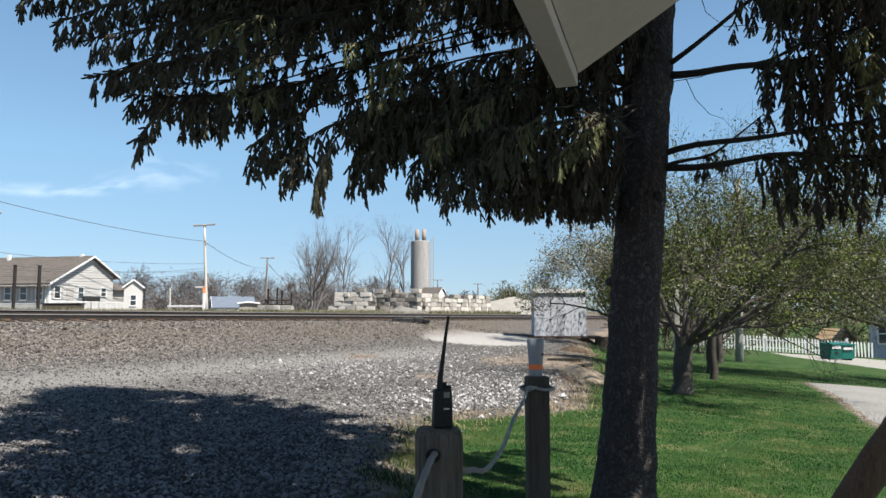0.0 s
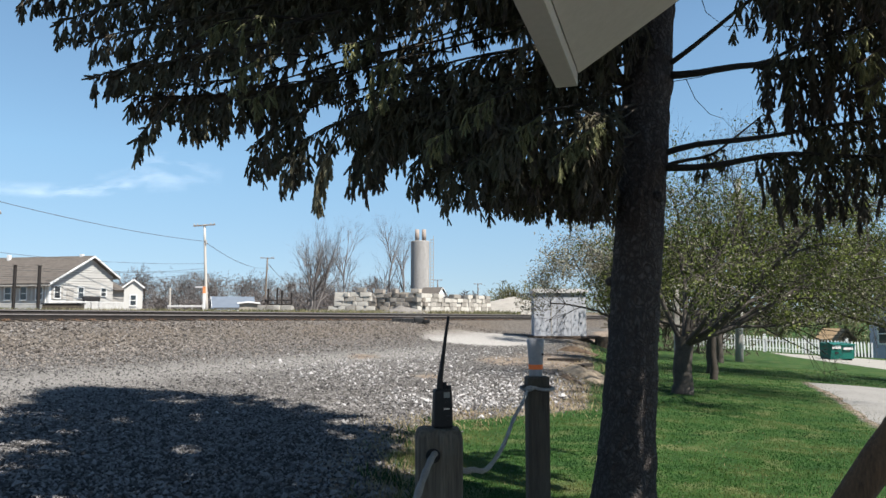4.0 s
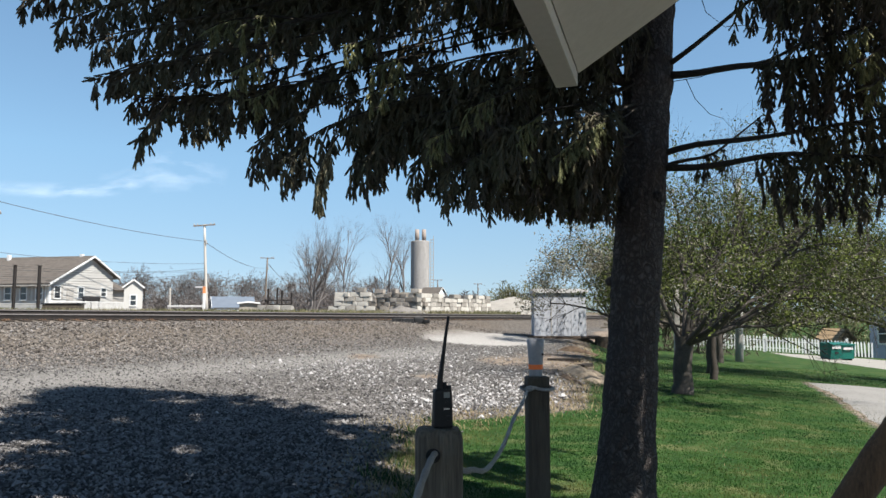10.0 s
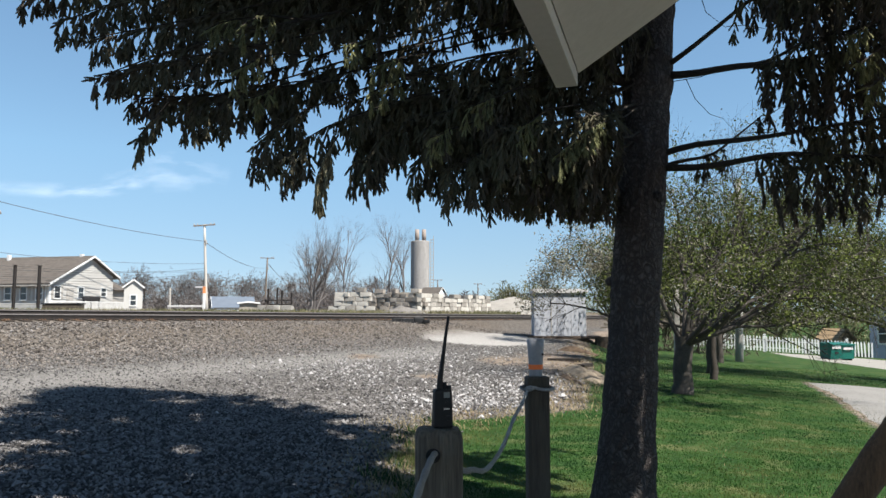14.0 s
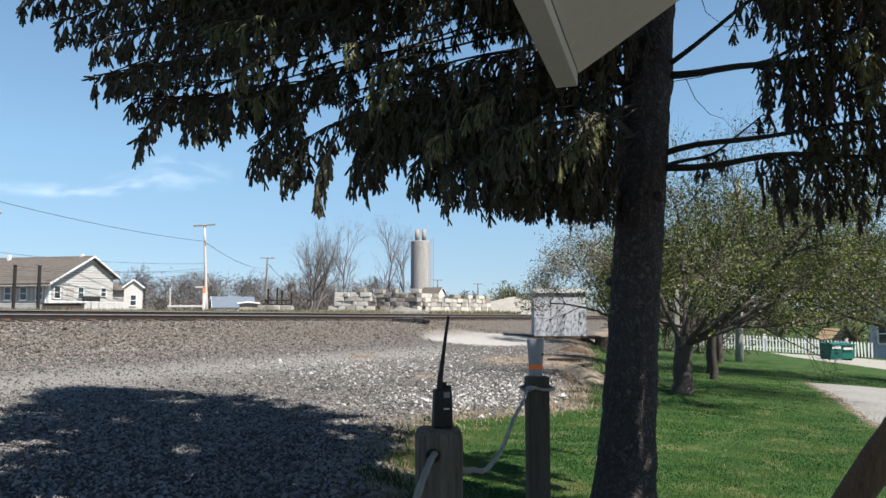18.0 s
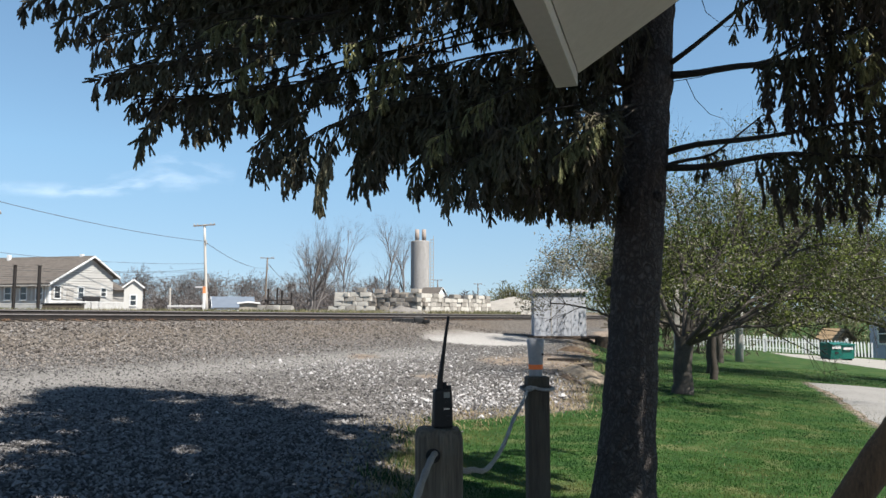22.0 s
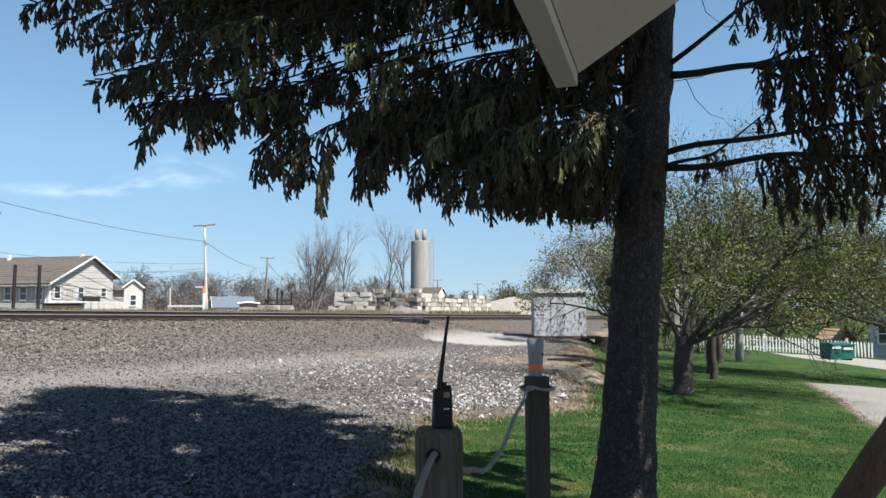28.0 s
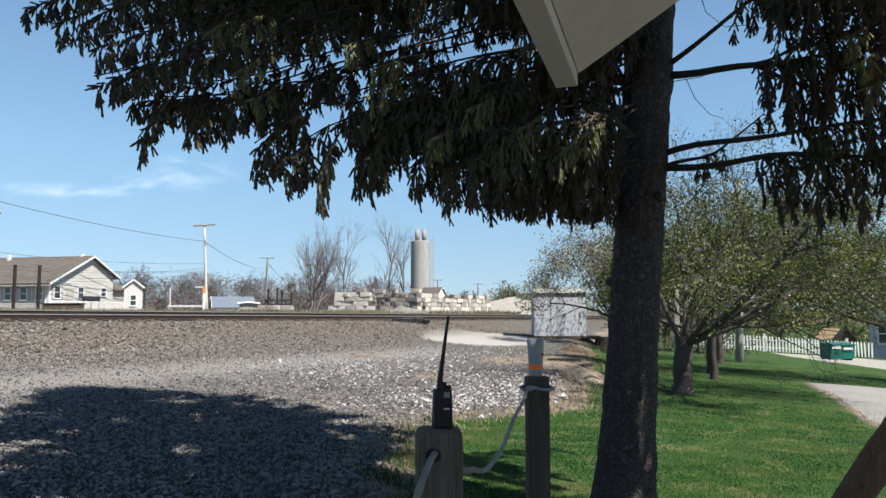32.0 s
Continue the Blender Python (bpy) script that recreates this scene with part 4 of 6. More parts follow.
    limbs = [
        ([(1.5, 4.88, 3.05), (2.13, 4.8, 3.09), (2.57, 4.7, 3.14), (3.6, 4.5, 3.1)], 0.36, 0.42, 0.46, 0.036),
        ([(1.45, 4.88, 2.5), (1.65, 4.85, 2.57), (1.9, 4.8, 2.62), (2.54, 4.6, 2.67), (3.3, 4.4, 2.68)], 0.56, 0.12, 0.2, 0.03),
        ([(1.45, 4.88, 2.42), (2.25, 4.7, 2.45), (2.74, 4.5, 2.44), (3.5, 4.3, 2.38)], 0.38, 0.42, 0.5, 0.034),
        ([(1.5, 4.88, 3.1), (2.14, 4.9, 3.59), (2.8, 4.8, 4.05)], 0.58, 0.2, 0.25, 0.026),
    ]
    right = limbs + [
        ([(2.14, 4.9, 3.59), (2.6, 4.6, 3.62), (3.5, 4.3, 3.55)], 0.25, 0.32, 0.36, 0.018),
        ([(1.5, 4.9, 3.85), (2.6, 4.8, 3.6), (3.5, 4.6, 3.35)], 0.38, 0.5, 0.5, 0.03),
        ([(2.0, 4.82, 3.09), (2.4, 4.7, 3.26), (3.0, 4.5, 3.3)], 0.45, 0.2, 0.25, 0.016),
        ([(2.1, 4.8, 3.09), (2.5, 5.2, 3.12), (3.6, 5.7, 3.05)], 0.25, 0.4, 0.46, 0.018),
    ]
    upper = [
        ([(1.45, 4.8, 3.7), (2.3, 4.0, 3.75), (3.2, 3.2, 3.65)], 0.25, 0.3, 0.36, 0.03),
        ([(1.4, 4.8, 4.0), (2.5, 3.8, 4.05), (3.6, 2.9, 3.9)], 0.2, 0.36, 0.4, 0.03),
        ([(1.4, 4.8, 4.5), (2.0, 3.5, 4.55), (2.7, 2.2, 4.5)], 0.2, 0.4, 0.35, 0.03),
        ([(1.4, 4.8, 4.6), (2.6, 3.5, 4.65), (3.7, 2.3, 4.55)], 0.2, 0.5, 0.45, 0.03),
        ([(1.4, 4.8, 4.25), (2.2, 3.7, 4.3), (3.0, 2.7, 4.2)], 0.2, 0.36, 0.4, 0.03),
        ([(1.4, 4.8, 4.3), (1.8, 3.9, 4.35), (2.2, 3.0, 4.25)], 0.2, 0.36, 0.4, 0.03),
        ([(1.4, 4.78, 3.9), (1.9, 4.1, 3.95), (2.5, 3.4, 3.85)], 0.2, 0.3, 0.36, 0.03),
        ([(1.5, 5.0, 4.0), (2.5, 5.5, 4.2), (3.6, 5.9, 4.15)], 0.4, 0.5, 0.5, 0.024),
        ([(1.4, 4.8, 4.1), (2.2, 4.0, 4.15), (2.95, 3.2, 4.0)], 0.2, 0.36, 0.4, 0.03),
        ([(1.4, 4.8, 3.6), (2.1, 4.0, 3.65), (2.75, 3.3, 3.55)], 0.3, 0.3, 0.36, 0.026),
    ]
    eye = Vector((0, 0, 1.45))
    for i, (pts, st, h0, h1, r) in enumerate(right + upper):
        k = 1.0
        if i < len(right):
            # these limbs swing forward, over the front of the shelter
            pts = [eye.lerp(Vector(p), float(np.interp(p[0], (1.5, 2.6), (1.0, 0.77)))) for p in pts]
            k = 0.8
        bough(tree, pts, 0.0, h0 * k, h1 * k, st, 150 + i, r0=r * k, amp=0.35, groups=4, step=(0.06 if i < 4 else 0.1 if k < 1 else 0.085) * k, thin=(0.8 if i < 4 else 0.6) if k < 1 else 0.5, scale=0.82 * k)
    bough(tree, [(1.47, 4.86, 2.42), (1.75, 4.8, 2.53), (2.08, 4.72, 2.73)], 0.0, 0.07, 0.09, 0.3, 171, r0=0.016, step=0.06, groups=2, scale=0.6, amp=0.35, side=0.08)
    bough(tree, [(1.36, 4.86, 2.99), (1.1, 4.82, 3.03), (0.6, 4.75, 3.0), (0.2, 4.7, 2.9)], 0.02, 0.2, 0.2, 0.45, 172, r0=0.048, step=0.06, groups=2, scale=0.74, amp=0.5, side=0.12)
    o = Vector((*SPRUCE_AT, 0))
    for pts in (((1.52, 4.8, 2.98), (1.7, 4.76, 3.0), (1.85, 4.75, 3.05)), ((1.62, 4.8, 3.0), (1.66, 4.75, 2.85), (1.74, 4.72, 2.74), (1.83, 4.7, 2.7)), ((1.72, 4.8, 3.62), (1.76, 4.78, 3.45), (1.88, 4.75, 3.33)), ((2.05, 4.8, 3.5), (2.15, 4.76, 3.38), (2.28, 4.74, 3.25)), ((1.9, 4.8, 3.36), (2.02, 4.78, 3.36), (2.14, 4.76, 3.33)), ((1.95, 4.75, 2.62), (2.15, 4.72, 2.62), (2.3, 4.7, 2.55)), ((2.05, 4.75, 2.68), (2.2, 4.72, 2.78), (2.35, 4.7, 2.8)), ((2.6, 4.5, 3.45), (2.75, 4.5, 3.35), (2.9, 4.5, 3.15))):
        tubes("dead_twig", [[(Vector(q) - o, 0.003 - 0.0006 * i) for i, q in enumerate(pts)]], M_TWIG, tree, sides=5)
    # the crown above, which throws the shade
    rng = random.Random(3)
    z = 4.75
    while z < 14.4:
        reach = np.interp(z, (4.5, 5.8, 7.2, 9.8, 14.6), (3.5, 3.2, 2.4, 1.8, 0.4))
        around = 14 if z < 7 else 11
        for k in range(around):
            a = 6.283 * (k + rng.uniform(-0.3, 0.3)) / around + z
            far = np.interp(z, (4.75, 5.5, 6.5, 7.8, 10.0, 12.2, 14.4), (0.5, 1.1, 1.5, 1.95, 2.25, 1.4, 0.3))
            if 5.5 < z < 11.5 and rng.random() < 0.22:
                continue
            mixed = max(0.0, math.cos(a - 0.85)) ** 0.7
            ln_ = rng.uniform(0.92, 1.03) * (reach * (1.08 + 0.32 * max(0.0, math.cos(a + 1.05)) + (0.4 * max(0.0, -math.cos(a)) if 6.5 < z < 9.5 else 0.0)) * (1 - mixed) + far * mixed)
            tip = (trunk_x(z) + math.cos(a) * ln_, 4.9 + math.sin(a) * ln_, z + 0.1 - ln_ * 0.08)
            bough(tree, [T(z), tip], 0.1, 0.45, 0.4, 0.1, rng.randrange(10 ** 6), r0=0.025, step=0.2, groups=1, kinds=COARSE, scale=2.6, amp=0)
        z += 0.5
    return tree


make_spruce()


# ---- near things ----
def make_roof():
    """Gabled shelter over the camera; its eave runs towards the track side."""
    sh = thing("picnic_shelter", pose(0.497, 3.17, 0.027, 0, 0, -16.8), "open shelter with cream-painted boxed eave and soffit", "shelter")
    # local: x across the slope from the eave, y along the eave
    k = 0.655
    half, back = 2.9, -7.5
    bm = bmesh.new()
    ring = []
    for y in (0.0, back):
        ring.append([bm.verts.new((x, y, z)) for x, z in ((0.1, 2.463), (half, 2.468 + (half - 0.13) * k), (2 * half - 0.13, 2.468), (2 * half, 2.6), (half, 2.64 + half * k), (0.0, 2.6))])
    a, b = ring
    n = len(a)
    for i in range(n):
        bm.faces.new((a[i], a[(i + 1) % n], b[(i + 1) % n], b[i]))
    bm.faces.new(a[::-1])
    bm.faces.new(b)
    part("roof", bm, M_SOFFIT, sh)
    part("eave_board", boxes((0.0, 0.095, back, 0.0, 2.405, 2.55), bevel=0.004), M_SOFFIT, sh)
    part("eave_board", boxes((2 * half - 0.125, 2 * half, back, 0.0, 2.405, 2.55), bevel=0.004), M_SOFFIT, sh)
    rise = 0.04 + half * k
    sl, ang = math.hypot(half, rise), math.degrees(math.atan2(rise, half))
    for sgn in (-1, 1):
        n = 14
        for c in range(n):
            x0 = sl * c / n
            q = part("shingle_course", boxes((-x0 - sl / n + (0.05 if c == n - 1 else -0.02), -x0, back + 0.03, -0.04, 0.004 + 0.006 * (c % 2), 0.022 + 0.006 * (c % 2)) if sgn < 0 else (x0, x0 + sl / n - (0.05 if c == n - 1 else -0.02), back + 0.03, -0.04, 0.004 + 0.006 * (c % 2), 0.022 + 0.006 * (c % 2))), M_SHINGLE, sh)
            q.matrix_basis = pose(half, 0, 2.64 + half * k, 0, -ang if sgn < 0 else ang, 0)
    for y in (-5.6, -1.8):
        part("post", boxes((5.2, 5.34, y, y + 0.14, -0.45, 2.6), bevel=0.008), M_POST, sh)
    for y in (-5.6, -3.4):
        part("post", boxes((0.3, 0.44, y, y + 0.14, -0.45, 2.6), bevel=0.008), M_POST, sh)


def make_rope_post(at, rz, width, height, material, label, dome):
    post = thing("fence_post", pose(at[0], at[1], gz(*at) - 0.15, 0, 0, rz), label, "post", "rope fence posts")
    bm = bmesh.new()
    h = width / 2
    top = height + 0.15
    levels = [(0.0, h), (0.3, h), (0.6, h), (0.85, h), (top - dome, h), (top - dome * 0.45, h * 0.97), (top - dome * 0.12, h * 0.88), (top, h * 0.7)]
    rows = []
    for z, r in levels:
        row = []
        for k in range(28):
            a = 2 * math.pi * (k + 0.5) / 28
            c, s = math.cos(a), math.sin(a)
            q = r / max(abs(c), abs(s)) * 0.97
            q = min(q, r * 1.27)
            q += noise.noise(Vector((c * 9, s * 9, z * 1.3))) * 0.0035
            row.append(bm.verts.new((c * q, s * q, z)))
        rows.append(row)
    for a, b in zip(rows, rows[1:]):
        for k in range(28):
            bm.faces.new((a[k], a[(k + 1) % 28], b[(k + 1) % 28], b[k]))
    bm.faces.new(rows[-1])
    part("timber", bm, material, post)
    if dome > 0.01:
        bm = bmesh.new()
        solid_tube(bm, [((-0.02, -h - 0.003, top - 0.068), 0.021), ((-0.02, -h + 0.02, top - 0.066), 0.019)], 16)
        part("rope_hole", bm, M_BLACK, post, "dark drilled rope hole")
    return post


def make_radio():
    r = thing("handheld_radio", pose(-0.002, 2.2, 1.113, 0, 0, 14), "black handheld radio with whip antenna standing on the post", "radio")
    bm = bmesh.new()
    box(bm, -0.026, 0.026, -0.018, 0.018, 0, 0.112, bevel=0.006)
    for v in bm.verts:
        k = 1 + 0.12 * (1 - v.co.z / 0.112)
        v.co.x *= k
    part("body", bm, M_BLACK, r)
    part("battery", boxes((-0.024, 0.024, 0.016, 0.028, 0.0, 0.09), bevel=0.003), M_BLACK, r)
    part("display", boxes((0.0, 0.018, -0.0195, -0.0175, 0.088, 0.104)), M_SCREEN, r, "small grey display")
    part("label_strip", boxes((0.0, 0.017, -0.0198, -0.0178, 0.054, 0.058)), M_SILVER, r, "thin silver line")
    for z in (0.072, 0.03, 0.018):
        part("button", boxes((0.006, 0.016, -0.021, -0.017, z, z + 0.006), bevel=0.001), M_BLACK, r)
    for x, h in ((0.006, 0.02), (0.02, 0.01)):
        bm = bmesh.new()
        solid_tube(bm, [((x, 0, 0.11), 0.0075), ((x, 0, 0.112 + h), 0.0072)], 14)
        part("knob", bm, M_BLACK, r)
    bm = bmesh.new()
    x0 = -0.008
    solid_tube(bm, [((x0, 0, 0.108), 0.0095), ((x0 + 0.001, 0, 0.14), 0.0088), ((x0 + 0.008, 0, 0.19), 0.0066), ((x0 + 0.017, 0, 0.26), 0.005), ((x0 + 0.023, 0, 0.3), 0.0045), ((x0 + 0.027, 0, 0.325), 0.0045)], 10)
    part("antenna", bm, M_BLACK, r)
    part("clip", boxes((0.026, 0.032, -0.004, 0.004, 0.062, 0.066)), M_BLACK, r)
    return r


def make_cup():
    c = thing("drinking_cup", pose(0.535, 4.3, 1.083), "frosted grey plastic cup with an orange band on the post", "cup")
    prof = [(0.0, 0.0), (0.036, 0.0), (0.038, 0.004), (0.0405, 0.07), (0.047, 0.165), (0.052, 0.212), (0.05, 0.214), (0.045, 0.165), (0.038, 0.07), (0.0, 0.065)]
    bm = bmesh.new()
    rows = [[bm.verts.new((r * math.cos(a), r * math.sin(a), z)) for a in np.linspace(0, 2 * math.pi, 24, endpoint=False)] for r, z in prof[1:-1]]
    for a, b in zip(rows, rows[1:]):
        for k in range(24):
            bm.faces.new((a[k], a[(k + 1) % 24], b[(k + 1) % 24], b[k]))
    bm.faces.new(rows[0][::-1])
    bm.faces.new(rows[-1])
    part("cup_wall", bm, M_CUP, c, smooth=True)
    bm = bmesh.new()
    rows = [[bm.verts.new((r * math.cos(a), r * math.sin(a), z)) for a in np.linspace(0, 2 * math.pi, 24, endpoint=False)] for r, z in ((0.0402, 0.04), (0.0408, 0.042), (0.0422, 0.066), (0.0416, 0.068))]
    for a, b in zip(rows, rows[1:]):
        for k in range(24):
            bm.faces.new((a[k], a[(k + 1) % 24], b[(k + 1) % 24], b[k]))
    part("band", bm, M_ORANGE, c, "orange printed band", smooth=True)
    bm = boxes((0.03, 0.043, -0.03, -0.022, 0.12, 0.135), bevel=0.002)
    part("mark", bm, M_BLACK, c, "small dark mark")


def rope_path(pts, n=24):
    P = [Vector(p) for p in pts]
    out = []
    for i in range(len(P) - 1):
        p0, p1, p2, p3 = P[max(i - 1, 0)], P[i], P[i + 1], P[min(i + 2, len(P) - 1)]
        for k in range(n // (len(P) - 1) + 1):
            u = k / (n // (len(P) - 1) + 1)
            out.append(0.5 * (2 * p1 + (p2 - p0) * u + (2 * p0 - 5 * p1 + 4 * p2 - p3) * u * u + (3 * p1 - p0 - 3 * p2 + p3) * u ** 3))
    out.append(P[-1])
    return out


def make_rope():
    rope = thing("fence_rope", pose(0, 2.2, 0), "grey braided rope slung through and between posts", "rope", "rope fence posts")
    runs = [
        [(-0.27, -1.5, 0.8), (-0.16, -1.0, 0.87), (-0.078, -0.5, 0.985), (-0.045, -0.2, 1.03), (-0.02, -0.055, 1.052), (0.0, 0.0, 1.03), (0.04, 0.04, 0.99), (0.07, 0.1, 0.968), (0.1, 0.3, 0.93), (0.17, 0.7, 0.85), (0.28, 1.3, 0.83), (0.37, 1.7, 0.9), (0.44, 1.9, 0.965), (0.475, 2.005, 1.02)],
        [(0.46, 1.99, 1.02), (0.5, 2.015, 1.028), (0.56, 2.018, 1.015), (0.615, 2.02, 1.016), (0.63, 2.1, 1.016), (0.6, 2.185, 1.018), (0.5, 2.19, 1.02), (0.45, 2.1, 1.018), (0.462, 2.0, 1.012)],
    ]
    for pts in runs:
        path = rope_path(pts, 90)
        P = [(p, 0.0093 + 0.0011 * math.sin(i * 1.9)) for i, p in enumerate(path)]
        tubes("rope_run", [P], M_ROPE, rope, sides=9)
    bm = bmesh.new()
    bmesh.ops.create_icosphere(bm, subdivisions=2, radius=0.02, matrix=Matrix.Translation((0.485, 1.998, 1.022)) @ Matrix.Diagonal((1.4, 1, 0.8, 1)))
    part("knot", bm, M_ROPE, rope, "tied rope knot", smooth=True)


def make_log():
    lg = thing("leaning_log", pose(0.965, 2.6, gz(1.0, 2.6) - 0.05), "peeled brown log leg leaning at an angle", "log")
    d = Vector((0.194, 0.0, 0.262)).normalized()
    bm = bmesh.new()
    base = Vector((1.406 - 1.0, 0, 0.813)) + d * (-1.06)
    solid_tube(bm, [(base + d * (0.1 * i) + Vector((0, 0.004 * math.sin(i * 1.3), 0.003 * math.sin(i))), 0.056 + 0.003 * math.sin(i * 2.1)) for i in range(30)], 20)
    part("pole", bm, M_LOG, lg, smooth=True)


make_roof()
make_rope_post((-0.013, 2.2), 4, 0.138, 1.113 - gz(-0.013, 2.2), M_POST, "weathered grey timber post with rounded top", 0.03)
make_rope_post((0.541, 4.3), 3, 0.132, 1.083 - gz(0.541, 4.3), M_DARKPOST, "dark stained square timber post with rope tied round", 0.006)
make_radio()
make_cup()
make_rope()
make_log()


# ---- yard trees ----
def wide(levels, ratio, children, angle, lift, wander=0.14, low=0.4):
    return dict(levels=levels, ratio=ratio, children=children, angle=angle, lift=lift, wander=wander, low=low)


APPLE = wide(4, (1.0, 0.5, 0.55, 0.6), (8, 8, 6, 3), 50, (0.0, 0.02, 0.02, -0.01), 0.12, 0.3)
CROWN_PLAN = (((1, 0.1, 0.4), 3.9), ((0.8, -0.3, 0.6), 3.5), ((1, 0.4, 0.25), 3.8), ((0.3, 0.2, 1), 2.8), ((0.05, -0.2, 1), 2.7), ((-0.6, 0.1, 1), 2.9), ((-1, -0.2, 0.75), 2.4), ((-1, 0.3, 0.4), 2.2), ((0.5, 0.7, 0.6), 3.2), ((0.65, -0.1, 0.85), 3.3))
broad_tree("crabapple_tree", (4.65, 14.5), 5.0, 1.25, APPLE, 5, "spreading fruit tree in fresh leaf on the lawn", bark=M_FRUITBARK, leaf=M_NEWLEAF, bud=M_BLOSSOM, per=9, spread=0.12, size=0.031, trunk_r=0.15, thick=1.3, lean=(0.05, 0), group="fruit trees", limbs=CROWN_PLAN[:6] + CROWN_PLAN[8:] + (((0.7, -0.8, 0.5), 3.6), ((0.25, -1, 0.6), 3.0)), fork=1.15)
broad_tree("crabapple_tree", (6.7, 29.3), 5.4, 1.3, APPLE, 29, "fruit tree with pale opening buds beside the shed", bark=M_FRUITBARK, leaf=M_BLOSSOM, bud=M_NEWLEAF, per=4, spread=0.15, size=0.055, trunk_r=0.13, group="fruit trees", limbs=[(d, l * 0.95) for d, l in CROWN_PLAN[:6] + CROWN_PLAN[8:]] + [((-1, -0.2, 0.75), 3.1), ((-1, 0.2, 0.35), 2.6), ((-0.6, 0.1, 1), 3.2), ((-0.3, -0.5, 0.9), 3.0)], fork=1.5)
broad_tree("crabapple_tree", (7.7, 21.3), 5.4, 1.3, APPLE, 12, "spreading fruit tree in fresh leaf on the lawn", bark=M_FRUITBARK, leaf=M_NEWLEAF, bud=M_BLOSSOM, per=8, spread=0.13, size=0.038, trunk_r=0.12, thick=1.3, group="fruit trees", limbs=[((d[0], d[1], d[2] * 0.8), l) for d, l in CROWN_PLAN], fork=1.3)
broad_tree("crabapple_tree", (10.6, 28.5), 5.4, 1.3, APPLE, 19, "spreading fruit tree in fresh leaf on the lawn", bark=M_FRUITBARK, leaf=M_NEWLEAF, bud=M_BLOSSOM, per=4, spread=0.15, size=0.05, trunk_r=0.13, group="fruit trees", limbs=[((d[0], d[1], d[2] + 0.5), l * 1.15) for d, l in CROWN_PLAN], fork=2.2)
broad_tree("crabapple_tree", (13.6, 21.2), 5.4, 1.3, APPLE, 37, "spreading fruit tree in fresh leaf beside the drive", bark=M_FRUITBARK, leaf=M_NEWLEAF, bud=M_BLOSSOM, per=8, spread=0.14, size=0.036, trunk_r=0.13, thick=1.3, group="fruit trees", limbs=[((-d[0], d[1], d[2] + 0.1), l) for d, l in CROWN_PLAN], fork=1.5)
UPRIGHT = wide(4, (1.0, 0.5, 0.55, 0.6), (8, 7, 6, 3), 42, (0.05, 0.06, 0.03, 0.0), 0.12, 0.3)
broad_tree("slender_tree", (6.9, 19.0), 6.6, 3.6, UPRIGHT, 17, "slender tree with thin pale new leaves", leaf=M_BLOSSOM, per=1, spread=0.12, size=0.03, trunk_r=0.09, limbs=(((-0.25, 0, 1), 3.4), ((0.2, 0.2, 1), 3.7), ((0.05, -0.3, 1), 3.5)), fork=1.6)

# ---- bare trees beyond the track ----
BARE = wide(4, (0.5, 0.55, 0.6, 0.6), (10, 6, 4, 2), 30, (0.05, 0.1, 0.06, 0.03), 0.06, 0.15)
for at, h, st, stems, seed in (((-13.2, 76), 10.6, 8.5, 3, 21), ((-11.3, 84), 12.0, 8.5, 1, 22), ((-6.3, 80), 11.4, 7.5, 1, 23), ((-4.6, 86), 11.0, 7.5, 1, 24), ((-14.2, 79), 9.6, 8, 1, 25)):
    broad_tree("bare_tree", at, h, st, BARE, seed, "leafless grey tree with upright branches", bark=M_GREYTWIG, trunk_r=0.15, thick=0.85, stems=stems, group="bare trees")


def woods(name, spots, label, material, seed, twig_mat_leaf=None, size=0.28, per=150):
    """Far bare woods and scrub, as one piece of stuff."""
    rng, nrng = random.Random(seed), np.random.default_rng(seed)
    paths, V, F, base = [], [], [], 0
    spec = wide(3, (0.6, 0.6, 0.6), (6, 5, 3), 36, (0.05, 0.05, 0.02), 0.12, 0.2)
    for x, y, h, w in spots:
        pp, sp = [], []
        grow(pp, sp, Vector((0, 0, 0)), Vector((0, 0, 1)), h * 0.6, 0.16 * h / 8, 0, spec, rng)
        f = h / max(q[0].z for q in sp)
        g = gz(x, y) - 0.2
        o = Vector((x, y, g))
        for l, path in pp:
            paths.append([(Vector((p.x * w * f, p.y * w * f, p.z * f)) + o, max(r, 0.035)) for p, r in path])
        if per:
            n = per
            c = np.stack([x + nrng.normal(0, h * 0.28 * w, n), y + nrng.normal(0, h * 0.2, n), g + h * nrng.beta(1.4, 2.2, n) * 0.95], -1)
            u, v = nrng.normal(0, size, (n, 3)), nrng.normal(0, size, (n, 3))
            V.append(np.stack([c - u, c + v * 0.14, c + u, c - v * 0.14], 1).reshape(-1, 3))
            F.append(np.arange(4 * n).reshape(n, 4) + base)
            base += 4 * n
    TV, TF = tube_arrays(paths, 3)
    TV = np.array([v[:] for v in TV])
    V = [TV] + V
    F = [np.array(TF)] + [k + len(TV) for k in F]
    tagged(bulk(name, np.concatenate(V), np.concatenate(F), material), label, "woods", kind="stuff")


_r = random.Random(77)
woods("far_woods", [(x + _r.uniform(-2, 2), 170 + _r.uniform(-12, 12), _r.uniform(7.8, 10.0) * (1.12 if -71 < x < -61 else 1.0 if x < -24 else 0.92 if x < -8 else 0.55), _r.uniform(0.9, 1.4)) for x in np.arange(-92, 24, 2.4)], "grey-brown leafless woods along the horizon", M_FARWOOD, 31, per=1600, size=0.26)
